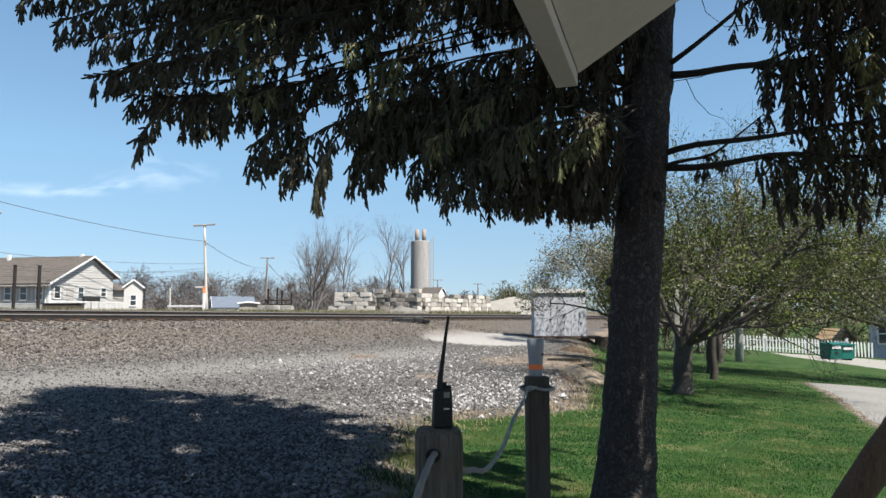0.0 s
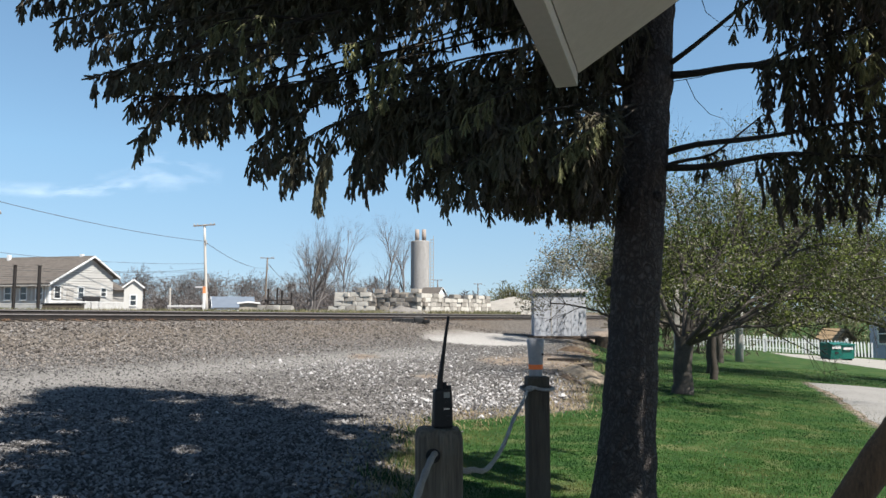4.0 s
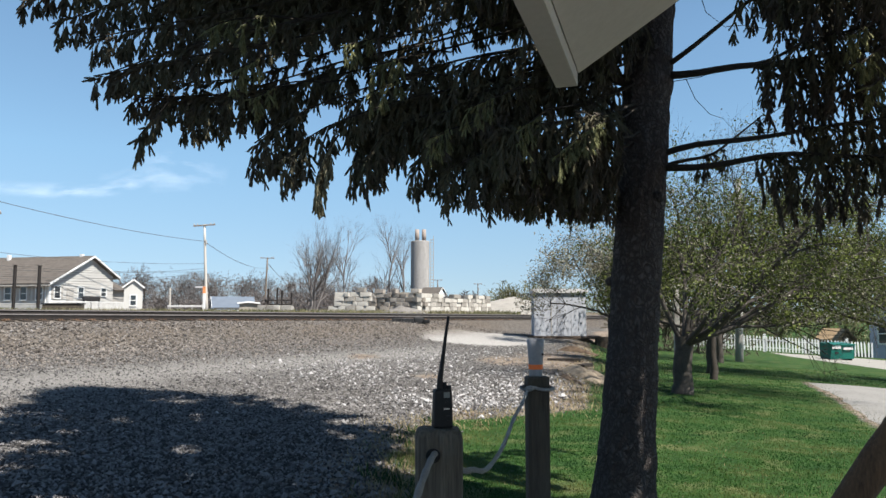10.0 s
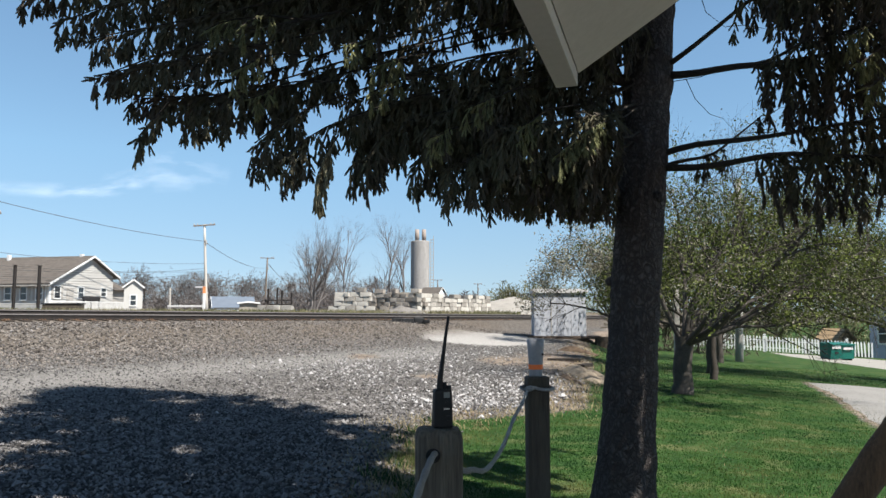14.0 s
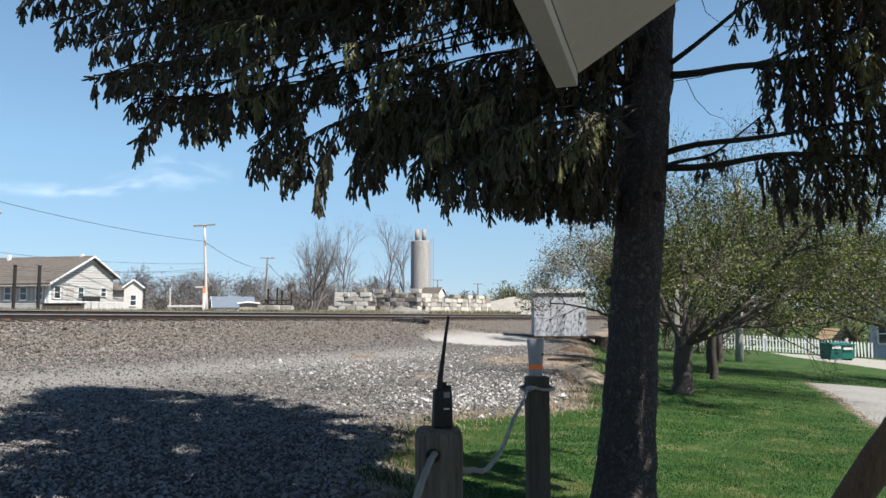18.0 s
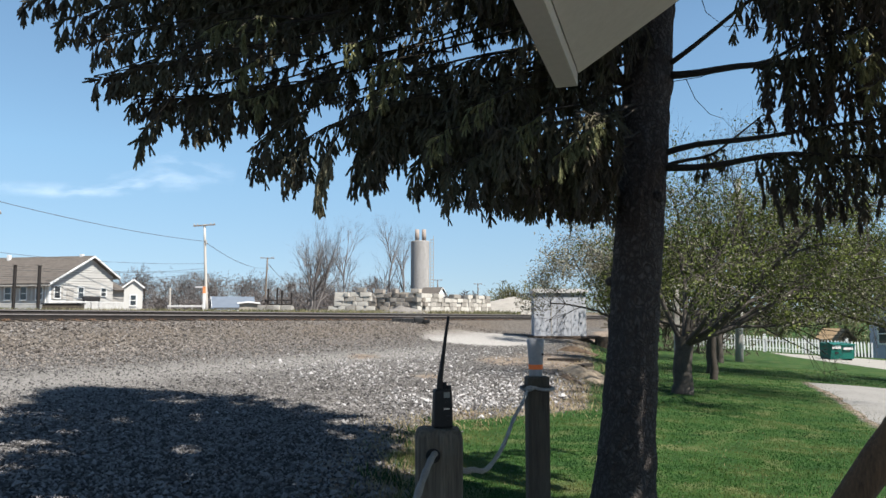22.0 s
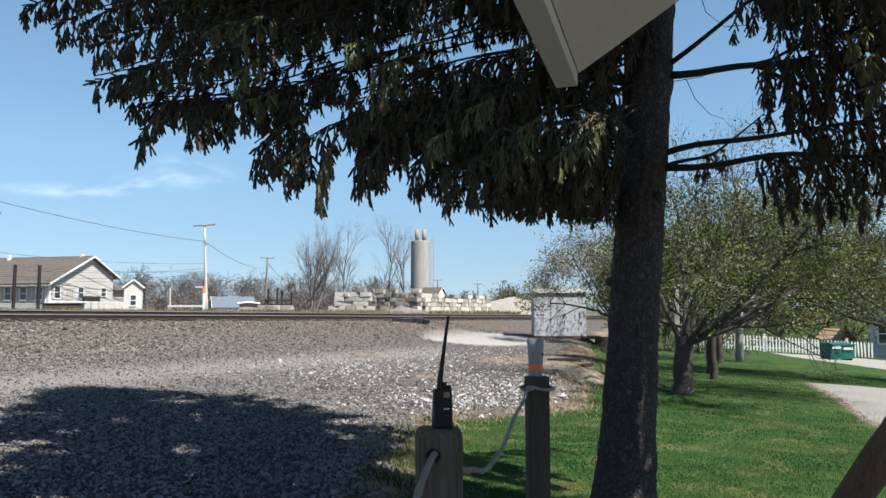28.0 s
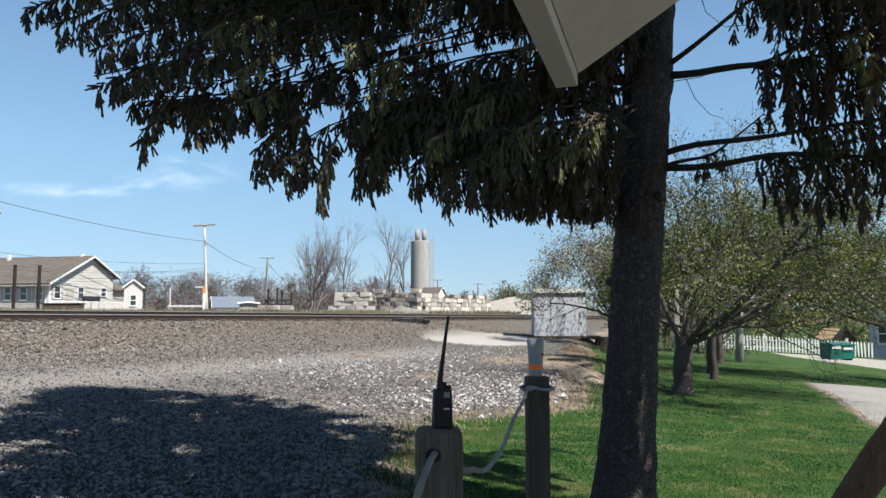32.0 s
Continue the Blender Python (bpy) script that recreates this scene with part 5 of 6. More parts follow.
woods("far_scrub", [(x + _r.uniform(-1, 1), 132 + _r.uniform(-6, 6), _r.uniform(2.2, 4.4) * (1.0 if x < -12 else 0.55), 1.5) for x in np.arange(-66, 6, 2.1)], "brown leafless scrub beyond the yard", M_FARWOOD, 32, per=360, size=0.31)
M_OLIVE = leaf_mat("olive_scrub", (0.085, 0.085, 0.045), (0.2, 0.195, 0.105), 0.2)
woods("green_scrub", [(x + _r.uniform(-1, 1), 125 + _r.uniform(-5, 5), _r.uniform(3.6, 6.2) * (0.65 if x < 9 else 1.0), 1.2) for x in np.arange(7, 24, 1.5)], "olive early-leaf scrub beyond the heap", M_OLIVE, 33, per=1100, size=0.17)
M_BRUSH = leaf_mat("brown_brush", (0.05, 0.042, 0.034), (0.13, 0.112, 0.085), 0.2)
woods("brush_row", [(x + _r.uniform(-0.4, 0.4), 37.5 + _r.uniform(-1.2, 1.2), _r.uniform(2.2, 3.6), 1.2) for x in np.arange(10.2, 14.4, 0.7)], "brown twiggy brush behind the fruit trees", M_BRUSH, 35, per=420, size=0.1)
woods("tree_belt", [(x + _r.uniform(-1, 1), 74 + _r.uniform(-5, 5), _r.uniform(6.5, 10.5), 1.3) for x in np.arange(18, 66, 2.2)], "leafing trees behind the fence", M_OLIVE, 34, per=800, size=0.25)


# ---- house beyond the track ----
def window(parent, w, h, at, rz, shutters=True):
    """A white-framed sash window with panes; local x along the wall, -y outwards."""
    win = new("window")
    win.parent = parent
    win.matrix_basis = pose(*at, 0, 0, rz)
    win.empty_display_size = 0.1
    part("window_frame", boxes((-w / 2 - 0.09, w / 2 + 0.09, -0.07, 0.0, h, h + 0.1), (-w / 2 - 0.09, w / 2 + 0.09, -0.09, 0.0, -0.1, 0.0), (-w / 2 - 0.09, -w / 2, -0.07, 0.0, 0, h), (w / 2, w / 2 + 0.09, -0.07, 0.0, 0, h), (-w / 2, w / 2, -0.06, 0.0, h / 2 - 0.03, h / 2 + 0.03)), M_WHITE, win)
    part("pane", boxes((-w / 2, w / 2, -0.03, -0.01, 0, h / 2 - 0.03)), M_GLASS, win)
    part("pane", boxes((-w / 2, w / 2, -0.035, -0.015, h / 2 + 0.03, h)), M_GLASS, win)
    if shutters:
        for s in (-1, 1):
            x = s * (w / 2 + 0.26)
            part("shutter", boxes((x - 0.15, x + 0.15, -0.05, 0.0, -0.08, h + 0.08)), M_GREYWOOD, win, "grey louvred shutter")


def make_house():
    hs = thing("house", pose(-38.4, 72, 1.25, 0, 0, 76), "cream-sided single-storey house with grey shingle gable roof", "house")
    # the ridge stands off the middle: the near slope is the longer one
    w, l, h, k, xr = 9.15, 16.0, 3.1, 0.51, 5.5
    top = h + k * xr
    hr = top - k * (w - xr)
    bm = bmesh.new()
    for y in (0.0, l):
        vs = [bm.verts.new(p) for p in ((0, y, -0.5), (w, y, -0.5), (w, y, hr), (xr, y, top), (0, y, h))]
        bm.faces.new(vs if y == 0 else vs[::-1])
    bm.verts.ensure_lookup_table()
    v = bm.verts
    for i, j in ((0, 4), (1, 2)):
        bm.faces.new((v[i], v[j], v[j + 5], v[i + 5]))
    part("wall", bm, M_SIDING, hs, "cream lap siding")
    # lap siding, course by course
    z = 0.0
    while z < top - 0.25:
        x0 = max(0.0, (z + 0.2 - h) / k) + 0.03
        x1 = w - max(0.0, (z + 0.2 - hr) / k) - 0.03
        part("siding_board", boxes((x0, x1, -0.035, -0.004, z, z + 0.2)), M_SIDING, hs)
        if z < h - 0.2:
            part("siding_board", boxes((-0.035, -0.004, 0.05, l, z, z + 0.2)), M_SIDING, hs)
        z += 0.24
    ang = math.degrees(math.atan(k))
    for sgn, run in ((-1, xr), (1, w - xr)):
        sl = math.hypot(run + 0.5, k * (run + 0.5))
        r = part("roof", boxes((-sl, 0, -0.5, l + 0.5, 0.0, 0.16) if sgn < 0 else (0, sl, -0.5, l + 0.5, 0.0, 0.16)), M_SHINGLE, hs, "grey shingle roof slope")
        r.matrix_basis = pose(xr, 0, top + 0.02, 0, -ang if sgn < 0 else ang, 0)
        t = part("rake_board", boxes((-sl, 0, -0.58, -0.505, 0.0, 0.175) if sgn < 0 else (0, sl, -0.58, -0.505, 0.0, 0.175)), M_WHITE, hs, "white rake trim")
        t.matrix_basis = pose(xr, 0, top + 0.02, 0, -ang if sgn < 0 else ang, 0)
        for c in range(1, int(sl / 0.5)):
            q = part("shingle_course", boxes((-c * 0.5, -c * 0.5 + 0.03, -0.49, l + 0.49, 0.161, 0.172) if sgn < 0 else (c * 0.5, c * 0.5 + 0.03, -0.49, l + 0.49, 0.161, 0.172)), M_SHINGLE, r)
    part("ridge_cap", boxes((xr - 0.14, xr + 0.14, -0.5, l + 0.5, top + 0.16, top + 0.2)), M_GREYWOOD, hs, "pale ridge vent")
    part("gutter", boxes((-0.62, -0.5, -0.5, l + 0.5, h - 0.36, h - 0.22)), M_GREYWOOD, hs)
    part("corner_board", boxes((-0.06, 0.16, -0.06, 0.16, -0.5, h - 0.05)), M_WHITE, hs)
    part("downspout", boxes((-0.12, -0.03, 0.3, 0.4, 0.0, h - 0.3)), M_WHITE, hs)
    for x, y, d in ((4.9, 9.6, 1.0), (5.5, 0.9, 0.3)):
        part("roof_vent", boxes((x - 0.16, x + 0.16, y, y + 0.32, top - d, top + 0.42), bevel=0.02), M_WHITE, hs, "white roof vent pipe")
    for x, s in ((0.95, 1.15), (4.2, 1.1), (7.6, 0.8)):
        window(hs, 0.75, s, (x, -0.04, 2.75 - s), 0, x < 2)
    for y in (1.1, 2.95, 4.8, 6.7, 8.6):
        window(hs, 0.7, 1.2, (-0.04, y, 1.45), -90)
    part("door", boxes((2.25, 3.2, -0.08, -0.02, 0.6, 2.6)), M_GREYWOOD, hs, "grey back door")
    # deck with white rail
    x0, x1, y1 = -1.5, 9.4, -1.6
    part("deck", boxes((x0, x1, y1, -0.08, 0.25, 0.39)), M_GREYWOOD, hs)
    part("deck_skirt", boxes((x0, x1, y1 - 0.04, y1, -0.4, 0.39)), M_GREYWOOD, hs)
    part("deck_rail", boxes((x0, x1, y1, y1 + 0.08, 1.21, 1.3), (x0, x1, y1, y1 + 0.08, 0.47, 0.54)), M_WHITE, hs)
    for j in range(57):
        x = x0 + 0.02 + j * (x1 - x0 - 0.1) / 56
        d = 0.1 if j % 8 == 0 else 0.06
        part("baluster", boxes((x, x + d, y1 + 0.01, y1 + 0.07, 0.39, 1.35 if j % 8 == 0 else 1.21)), M_WHITE, hs)
    # low side wing with a darker wall
    part("wing_wall", boxes((w, w + 2.7, 0.5, 6, -0.5, 2.75)), M_GREYWOOD, hs, "shaded grey porch wall")
    r = part("wing_roof", boxes((-0.05, 2.8, -0.4, 3.4, 0, 0.14)), M_SHINGLE, hs)
    r.matrix_basis = pose(w, 0.4, 2.72, 22, 0, 0)
    return hs


make_house()


def gable_shed(name, at, rz, w, d, h, rise, wall, roof, label, over=0.2, windows=((0, 0.9),), base=0.0, trim=None):
    sh = thing(name, pose(at[0], at[1], gz(*at) - 0.05 + base, 0, 0, rz), label, "shed")
    bm = bmesh.new()
    rows = []
    for y in (0, d):
        rows.append([bm.verts.new(p) for p in ((-w / 2, y, 0), (w / 2, y, 0), (w / 2, y, h), (0, y, h + rise), (-w / 2, y, h))])
    a, b = rows
    bm.faces.new(a)
    bm.faces.new(b[::-1])
    for i, j in ((0, 4), (2, 1), (4, 3), (3, 2)):
        bm.faces.new((a[i], a[j], b[j], b[i]))
    part("wall", bm, wall, sh)
    sl = math.hypot(w / 2, rise) + over
    ang = math.degrees(math.atan2(rise, w / 2))
    for s in (-1, 1):
        r = part("roof", boxes((-sl, 0, -over, d + over, 0.01, 0.1) if s < 0 else (0, sl, -over, d + over, 0.01, 0.1)), roof, sh)
        r.matrix_basis = pose(0, 0, h + rise, 0, -ang if s < 0 else ang, 0)
        r = part("trim", boxes((-sl, 0, -over - 0.05, -over - 0.004, -0.03, 0.11) if s < 0 else (0, sl, -over - 0.05, -over - 0.004, -0.03, 0.11)), trim or M_WHITE, sh, "gable trim")
        r.matrix_basis = pose(0, 0, h + rise, 0, -ang if s < 0 else ang, 0)
    for x, z in windows:
        window(sh, 0.5, 1.0, (x, -0.01, z), 0, False)
    return sh


gable_shed("garden_shed", (-31.45, 75), 22, 1.75, 2.6, 2.75, 0.7, M_SIDING, M_SHINGLE, "small cream garden shed with white gable trim")
gable_shed("distant_house", (-0.3, 165), 60, 3.2, 4.6, 4.3, 1.4, M_WHITE, M_SHINGLE, "small white far house with dark roof", windows=(), over=0.3)
gable_shed("metal_barn", (-35.0, 112), -68, 5.0, 6, 0.9, 1.6, M_WHITE, M_BLUEROOF, "low white building with blue-grey metal roof", windows=())
gable_shed("pump_shed", (-18.4, 70), 15, 1.7, 1.6, 1.05, 0.1, M_TAN, M_SHINGLE, "low tan shed with grey flat roof", windows=())
gable_shed("doghouse", (27.0, 50.0), 20, 1.4, 1.4, 1.15, 0.6, M_BROWN, M_BROWN, "small brown wooden hut behind the fence", windows=(), trim=M_BROWN)

tub = thing("covered_trailer", pose(-34.9, 68.0, gz(-34.9, 68.0) + 0.12, 0, 0, 4), "dark covered trailer parked by the deck", "trailer")
part("body", boxes((-1.6, 1.6, -0.7, 0.7, 0.12, 0.75), bevel=0.06), M_DARKPOST, tub)
part("cover", boxes((-1.7, 1.7, -0.78, 0.78, 0.76, 0.86), bevel=0.03), M_BLACK, tub)
for x in (-0.9, 0.9):
    bm = bmesh.new()
    solid_tube(bm, [((x, -0.78, 0.18), 0.2), ((x, -0.6, 0.18), 0.2)], 14)
    part("wheel", bm, M_BLACK, tub)
for x, y in ((-36.45, 75.7), (-36.15, 76.8)):
    g = thing("grill", pose(x, y, 1.25 + 0.41, 0, 0, 40), "black covered barbecue grill on the deck", "grill", "grills")
    part("bowl", boxes((-0.45, 0.45, -0.25, 0.25, 0.92, 1.42), bevel=0.08), M_BLACK, g)
    for lx in (-0.35, 0.35):
        part("leg", boxes((lx - 0.03, lx + 0.03, -0.2, 0.2, -0.02, 0.94)), M_BLACK, g)

# dark steel posts
for x, y, top in ((-26.15, 45, 4.3), (-24.65, 45, 4.28)):
    p = thing("steel_post", pose(x, y, gz(x, y) - 0.3), "tall dark rusted steel post by the track", "post", "steel posts")
    bm = bmesh.new()
    h = top - gz(x, y) + 0.3
    solid_tube(bm, [((0, 0, 0), 0.1), ((0, 0, h - 0.03), 0.1), ((0, 0, h), 0.08)], 12)
    part("shaft", bm, M_STEEL, p)
    part("cap", boxes((-0.11, 0.11, -0.11, 0.11, h, h + 0.03)), M_STEEL, p)


# ---- utility poles and wires ----
def utility_pole(at, top, arm, rz, label, lean=0.0, material=None, r=0.15, arm_z=0.25, gear=True, tilt=0.0):
    z0 = gz(*at) - 0.3
    p = thing("utility_pole", pose(at[0], at[1], z0), label, "utility pole", "utility poles")
    h = top - z0
    bm = bmesh.new()
    solid_tube(bm, [((lean * k / 6, 0, h * k / 6), r * (1 - 0.35 * k / 6)) for k in range(7)], 10)
    part("shaft", bm, material or M_POLE, p, smooth=True)
    if arm:
        a = part("crossarm", boxes((-arm / 2, arm / 2, -0.2, -0.08, -0.08, 0.08), bevel=0.01), M_POLE_DK, p, "brown timber crossarm")
        a.matrix_basis = pose(lean, 0, h - arm_z, 0, tilt, rz)
        for k in (-0.46, -0.3, 0.3, 0.46):
            bm = bmesh.new()
            solid_tube(bm, [((k * arm, -0.14, 0.08), 0.05), ((k * arm, -0.14, 0.18), 0.06), ((k * arm, -0.14, 0.26), 0.03)], 8)
            s = part("insulator", bm, M_GREYWOOD, a, "grey porcelain insulator")
    if gear:
        bm = bmesh.new()
        solid_tube(bm, [((lean * 0.9 + 0.22, -0.1, h * 0.78), 0.1), ((lean * 0.9 + 0.22, -0.1, h * 0.78 + 0.5), 0.1)], 10)
        part("bracket", boxes((lean * 0.9, lean * 0.9 + 0.25, -0.12, -0.06, h * 0.78, h * 0.78 + 0.08)), M_GREYWOOD, p)
        part("fuse_can", bm, M_GREYWOOD, p, "small grey can on a bracket")
    return p


utility_pole((-28.75, 90), 12.2, 2.6, 8, "weathered grey utility pole with one crossarm", -0.55, arm_z=0.12, tilt=-5, r=0.2)
utility_pole((-36.2, 150), 12.6, 2.8, 8, "brown utility pole with one crossarm", 0.4, M_POLE_DK, 0.22, 0.15)
utility_pole((10.4, 220), 10.0, 2.5, 0, "far brown utility pole with one crossarm", 0, M_POLE_DK, 0.18, 0.15)
utility_pole((-1.5, 205), 10.5, 2.8, 0, "far brown utility pole with one crossarm", 0, M_POLE_DK, 0.2, 0.15)
utility_pole((12.1, 30.4), 7.0, 0, 0, "pale grey weathered pole among the trees", 0.22, M_GREYPOLE, 0.165, gear=False)
utility_pole((-39.5, 63), 10.2, 2.6, 20, "weathered grey utility pole with one crossarm", 0, M_POLE, 0.18, 0.2)
for x, y, h in ((-34.0, 92, 3.4), (-54, 170, 9)):
    q = thing("short_pole", pose(x, y, gz(x, y) - 0.2), "short pale wooden pole in the scrub", "pole")
    bm = bmesh.new()
    solid_tube(bm, [((0, 0, 0), 0.12), ((0, 0, h), 0.1)], 8)
    part("shaft", bm, M_POLE, q)


def wire(a, b, sag, r=0.018):
    A, B = Vector(a), Vector(b)
    w = thing("overhead_wire", pose(0, 0, 0), "thin dark overhead utility wire", "wire", "overhead wires")
    pts = [(A.lerp(B, k / 24) - Vector((0, 0, 4 * sag * (k / 24) * (1 - k / 24))), r) for k in range(25)]
    tubes("strand", [pts], M_WIRE, w, sides=4)


wire((-44, 36, 13.6), (-29.1, 90, 10.1), 1.3, 0.03)
wire((-29.1, 90, 10.0), (-36.0, 150, 10.4), 0.9, 0.035)
wire((-36.0, 150, 11.8), (-62, 320, 11), 1.5, 0.05)
wire((-52, 40, 6.8), (-29.2, 90, 6.1), 1.7, 0.026)
wire((-52, 40, 8.2), (-29.2, 90, 6.8), 2.1, 0.026)
wire((-52, 40, 5.6), (-29.0, 90, 5.2), 0.9, 0.022)
wire((-52, 42, 7.4), (-29.2, 90, 6.4), 1.2, 0.024)
wire((-52, 44, 9.4), (-29.2, 90, 7.4), 1.5, 0.024)
wire((-29.2, 90, 6.2), (-14, 150, 6.2), 1.2, 0.026)



# marker, guard rail, rack
mk = thing("marker_post", pose(-19.4, 60, gz(-19.4, 60) - 0.1), "white marker post with orange upper part", "post")
part("shaft", boxes((-0.09, 0.09, -0.09, 0.09, 0, 1.8), bevel=0.01), M_WHITE, mk)
part("sleeve", boxes((-0.1, 0.1, -0.1, 0.1, 1.8, 2.35), bevel=0.01), M_ORANGEPOST, mk, "orange sleeve")
part("lamp_arm", boxes((-0.75, -0.1, -0.05, 0.05, 2.25, 2.38), bevel=0.01), M_SHEDROOF, mk, "pale sign arm")
gr = thing("guard_rail", pose(-24.6, 66, gz(-24.6, 66) - 0.1), "pale steel guard rail on posts", "guard rail")
part("beam", boxes((0, 3.2, -0.06, 0, 0.7, 0.88), bevel=0.03), M_SHEDROOF, gr)
for k in range(4):
    part("rail_post", boxes((0.1 + k, 0.22 + k, 0.0, 0.12, 0, 0.95)), M_POLE, gr)
rk = thing("pipe_rack", pose(-14.9, 63, gz(-14.9, 63) - 0.1, 0, 0, 5), "rusty dark steel pipe rack", "rack")
for x, h in ((0.0, 2.3), (0.75, 2.35), (1.15, 2.15), (1.95, 1.9)):
    bm = bmesh.new()
    solid_tube(bm, [((x, 0, 0), 0.07), ((x, 0, h), 0.07)], 8)
    part("upright", bm, M_STEEL, rk)
for z in (0.9, 1.25):
    part("crossbar", boxes((0, 1.95, -0.05, 0.05, z, z + 0.08)), M_STEEL, rk)


# ---- stacked concrete blocks ----
def block_mesh(l):
    bm = boxes((0, l, -0.3, 0.3, 0, 0.4), bevel=0.03)
    for v in bm.verts:
        v.co += noise.noise_vector(v.co * 4 + Vector((l, 0, 0))) * 0.05
    me = bpy.data.meshes.new("block")
    bm.to_mesh(me)
    bm.free()
    return me


BLOCKS = {k: block_mesh(k) for k in (0.45, 0.7, 0.95)}


def block_row(name, start, end, courses, seed, label, rough=0.0, drop=0.25, material=None):
    rng = random.Random(seed)
    a, b = Vector(start), Vector(end)
    L, ang = (b - a).length, math.degrees(math.atan2(b.y - a.y, b.x - a.x))
    wl = thing(name, pose(a.x, a.y, gz(a.x, a.y) - 0.1, 0, 0, ang), label, "wall")
    for c in range(courses):
        x = -rng.choice((0.0, 0.6))
        while x < L:
            l = rng.choice((0.7, 0.95, 0.7, 0.45, 0.95))
            if not (c >= courses - 1 and rng.random() < drop):
                ob = new("block", BLOCKS[l])
                if not ob.data.materials:
                    ob.data.materials.append(M_BLOCK)
                if material:
                    ob.material_slots[0].link = "OBJECT"
                    ob.material_slots[0].material = material
                ob.parent = wl
                ob.matrix_basis = pose(x, rng.uniform(-0.05, 0.05) - rough * rng.uniform(0, 0.5), c * 0.42, rng.uniform(-1, 1) * rough * 2, rng.uniform(-0.8, 0.8), rng.uniform(-1.5, 1.5) * (1 + 5 * rough))
            x += l + rng.uniform(0.02, 0.06)
    return wl


block_row("block_wall", (-2.35, 70), (5.0, 82), 5, 41, "stacked pale concrete blocks in a long bin wall", rough=0.1, drop=0.3)
block_row("block_wall", (-9.9, 68), (-6.9, 67.4), 6, 42, "short stack of pale concrete blocks", rough=0.25, drop=0.45)
block_row("block_wall", (-7.2, 73), (-2.2, 70.6), 6, 43, "rough tumbled wall of old grey blocks", rough=0.45, drop=0.45, material=M_OLDBLOCK)
block_row("block_wall", (-10.9, 65), (-9.6, 65), 2, 44, "two loose pale concrete blocks", drop=0.5)
block_row("block_wall", (-14.4, 60), (-12.4, 59.6), 2, 45, "low pair of tan concrete blocks", drop=0.0)
block_row("block_wall", (-12.2, 66), (-10.6, 66.4), 1, 46, "single row of grey concrete blocks", drop=0.0)
sl = thing("timber_stack", pose(-4.6, 72.4, gz(-4.6, 72.4) + 1.87, 0, 0, 2), "tan timbers lying along the wall top", "timber")
for k in range(4):
    part("plank", boxes((-0.6 + k * 0.3, 1.6 + k * 0.25, -0.3 + k * 0.2, -0.12 + k * 0.2, 0.0, 0.24), bevel=0.01), M_TAN, sl)


M_RUBBLE = mat("grey_rubble", (0.09, 0.082, 0.075), (0.2, 0.185, 0.17), 1.5, 10, 1.0, 0.6)


def heap(name, at, rx, ry, h, material, label, seed, rz=0):
    bm = bmesh.new()
    bmesh.ops.create_grid(bm, x_segments=46, y_segments=46, size=1)
    for v in list(bm.verts):
        r = math.hypot(v.co.x, v.co.y)
        k = max(0.0, 1 - r) ** 0.85
        z = h * k + noise.noise(Vector((v.co.x * 3, v.co.y * 3, seed))) * 0.22 * h * min(k * 3, 1) + noise.noise(Vector((v.co.x * 11, v.co.y * 11, seed))) * 0.06 * h * min(k * 4, 1)
        v.co = Vector((v.co.x * rx, v.co.y * ry, z - 0.12))
    ob = part(name, bm, material, None, smooth=True)
    ob.matrix_basis = pose(at[0], at[1], gz(*at), 0, 0, rz)
    return tagged(ob, label, "heap")


M_TANSOIL = mat("tan_soil", (0.13, 0.1, 0.07), (0.3, 0.25, 0.185), 2, 14, 1.0, 0.5)
heap("sand_heap", (9.2, 92), 8.5, 7, 2.2, M_SAND, "pale beige sand heap in the yard", 1)
heap("rubble_heap", (-3.6, 66), 2.6, 2.0, 0.9, M_RUBBLE, "grey rubble heap at the wall foot", 2)
heap("soil_bank", (3.15, 17.0), 0.55, 2.9, 0.3, M_TANSOIL, "tan sandy bank along the gravel edge", 4, 5)
# low soil ridges whose dark colour stands for the banks' shadow lines
heap("soil_bank", (2.62, 15.7), 0.2, 2.2, 0.2, M_SHADESOIL, "broken soil at the foot of the sandy bank, coloured dark as shaded", 3, 4)
heap("soil_bank", (4.3, 25.0), 0.9, 0.4, 0.3, M_SHADESOIL, "broken soil bank at the gravel edge, coloured dark as shaded", 5, -16)


# ---- silo ----
def make_silo():
    s = thing("silo", pose(-5.6, 180, gz(-5.6, 180) - 0.3), "weathered grey concrete silo with two columns on top", "silo")
    bm = bmesh.new()
    solid_tube(bm, [((0, 0, 0), 2.28), ((0, 0, 17.6), 2.28), ((0, 0, 17.8), 2.2)], 40)
    part("drum", bm, M_CONCRETE, s, smooth=False)
    for k in range(22):
        bm = bmesh.new()
        solid_tube(bm, [((0, 0, 0.6 + k * 0.78), 2.292), ((0, 0, 0.68 + k * 0.78), 2.292)], 40)
        part("hoop", bm, M_CONCRETE, s)
    for x in (-0.72, 0.95):
        bm = bmesh.new()
        solid_tube(bm, [((x, -0.6, 17.7), 0.55), ((x, -0.6, 20.6), 0.5)], 16)
        part("column", bm, M_REDCONC, s, "reddish weathered column", smooth=True)
    for x in (2.5, 3.2):
        part("ladder_rail", boxes((x, x + 0.16, -0.4, -0.3, 0, 19.0 if x > 3 else 18.2)), M_GREYPOLE, s)
    for k in range(24):
        part("ladder_rung", boxes((2.5, 3.3, -0.38, -0.32, 0.8 + k * 0.75, 0.94 + k * 0.75)), M_GREYPOLE, s)


make_silo()


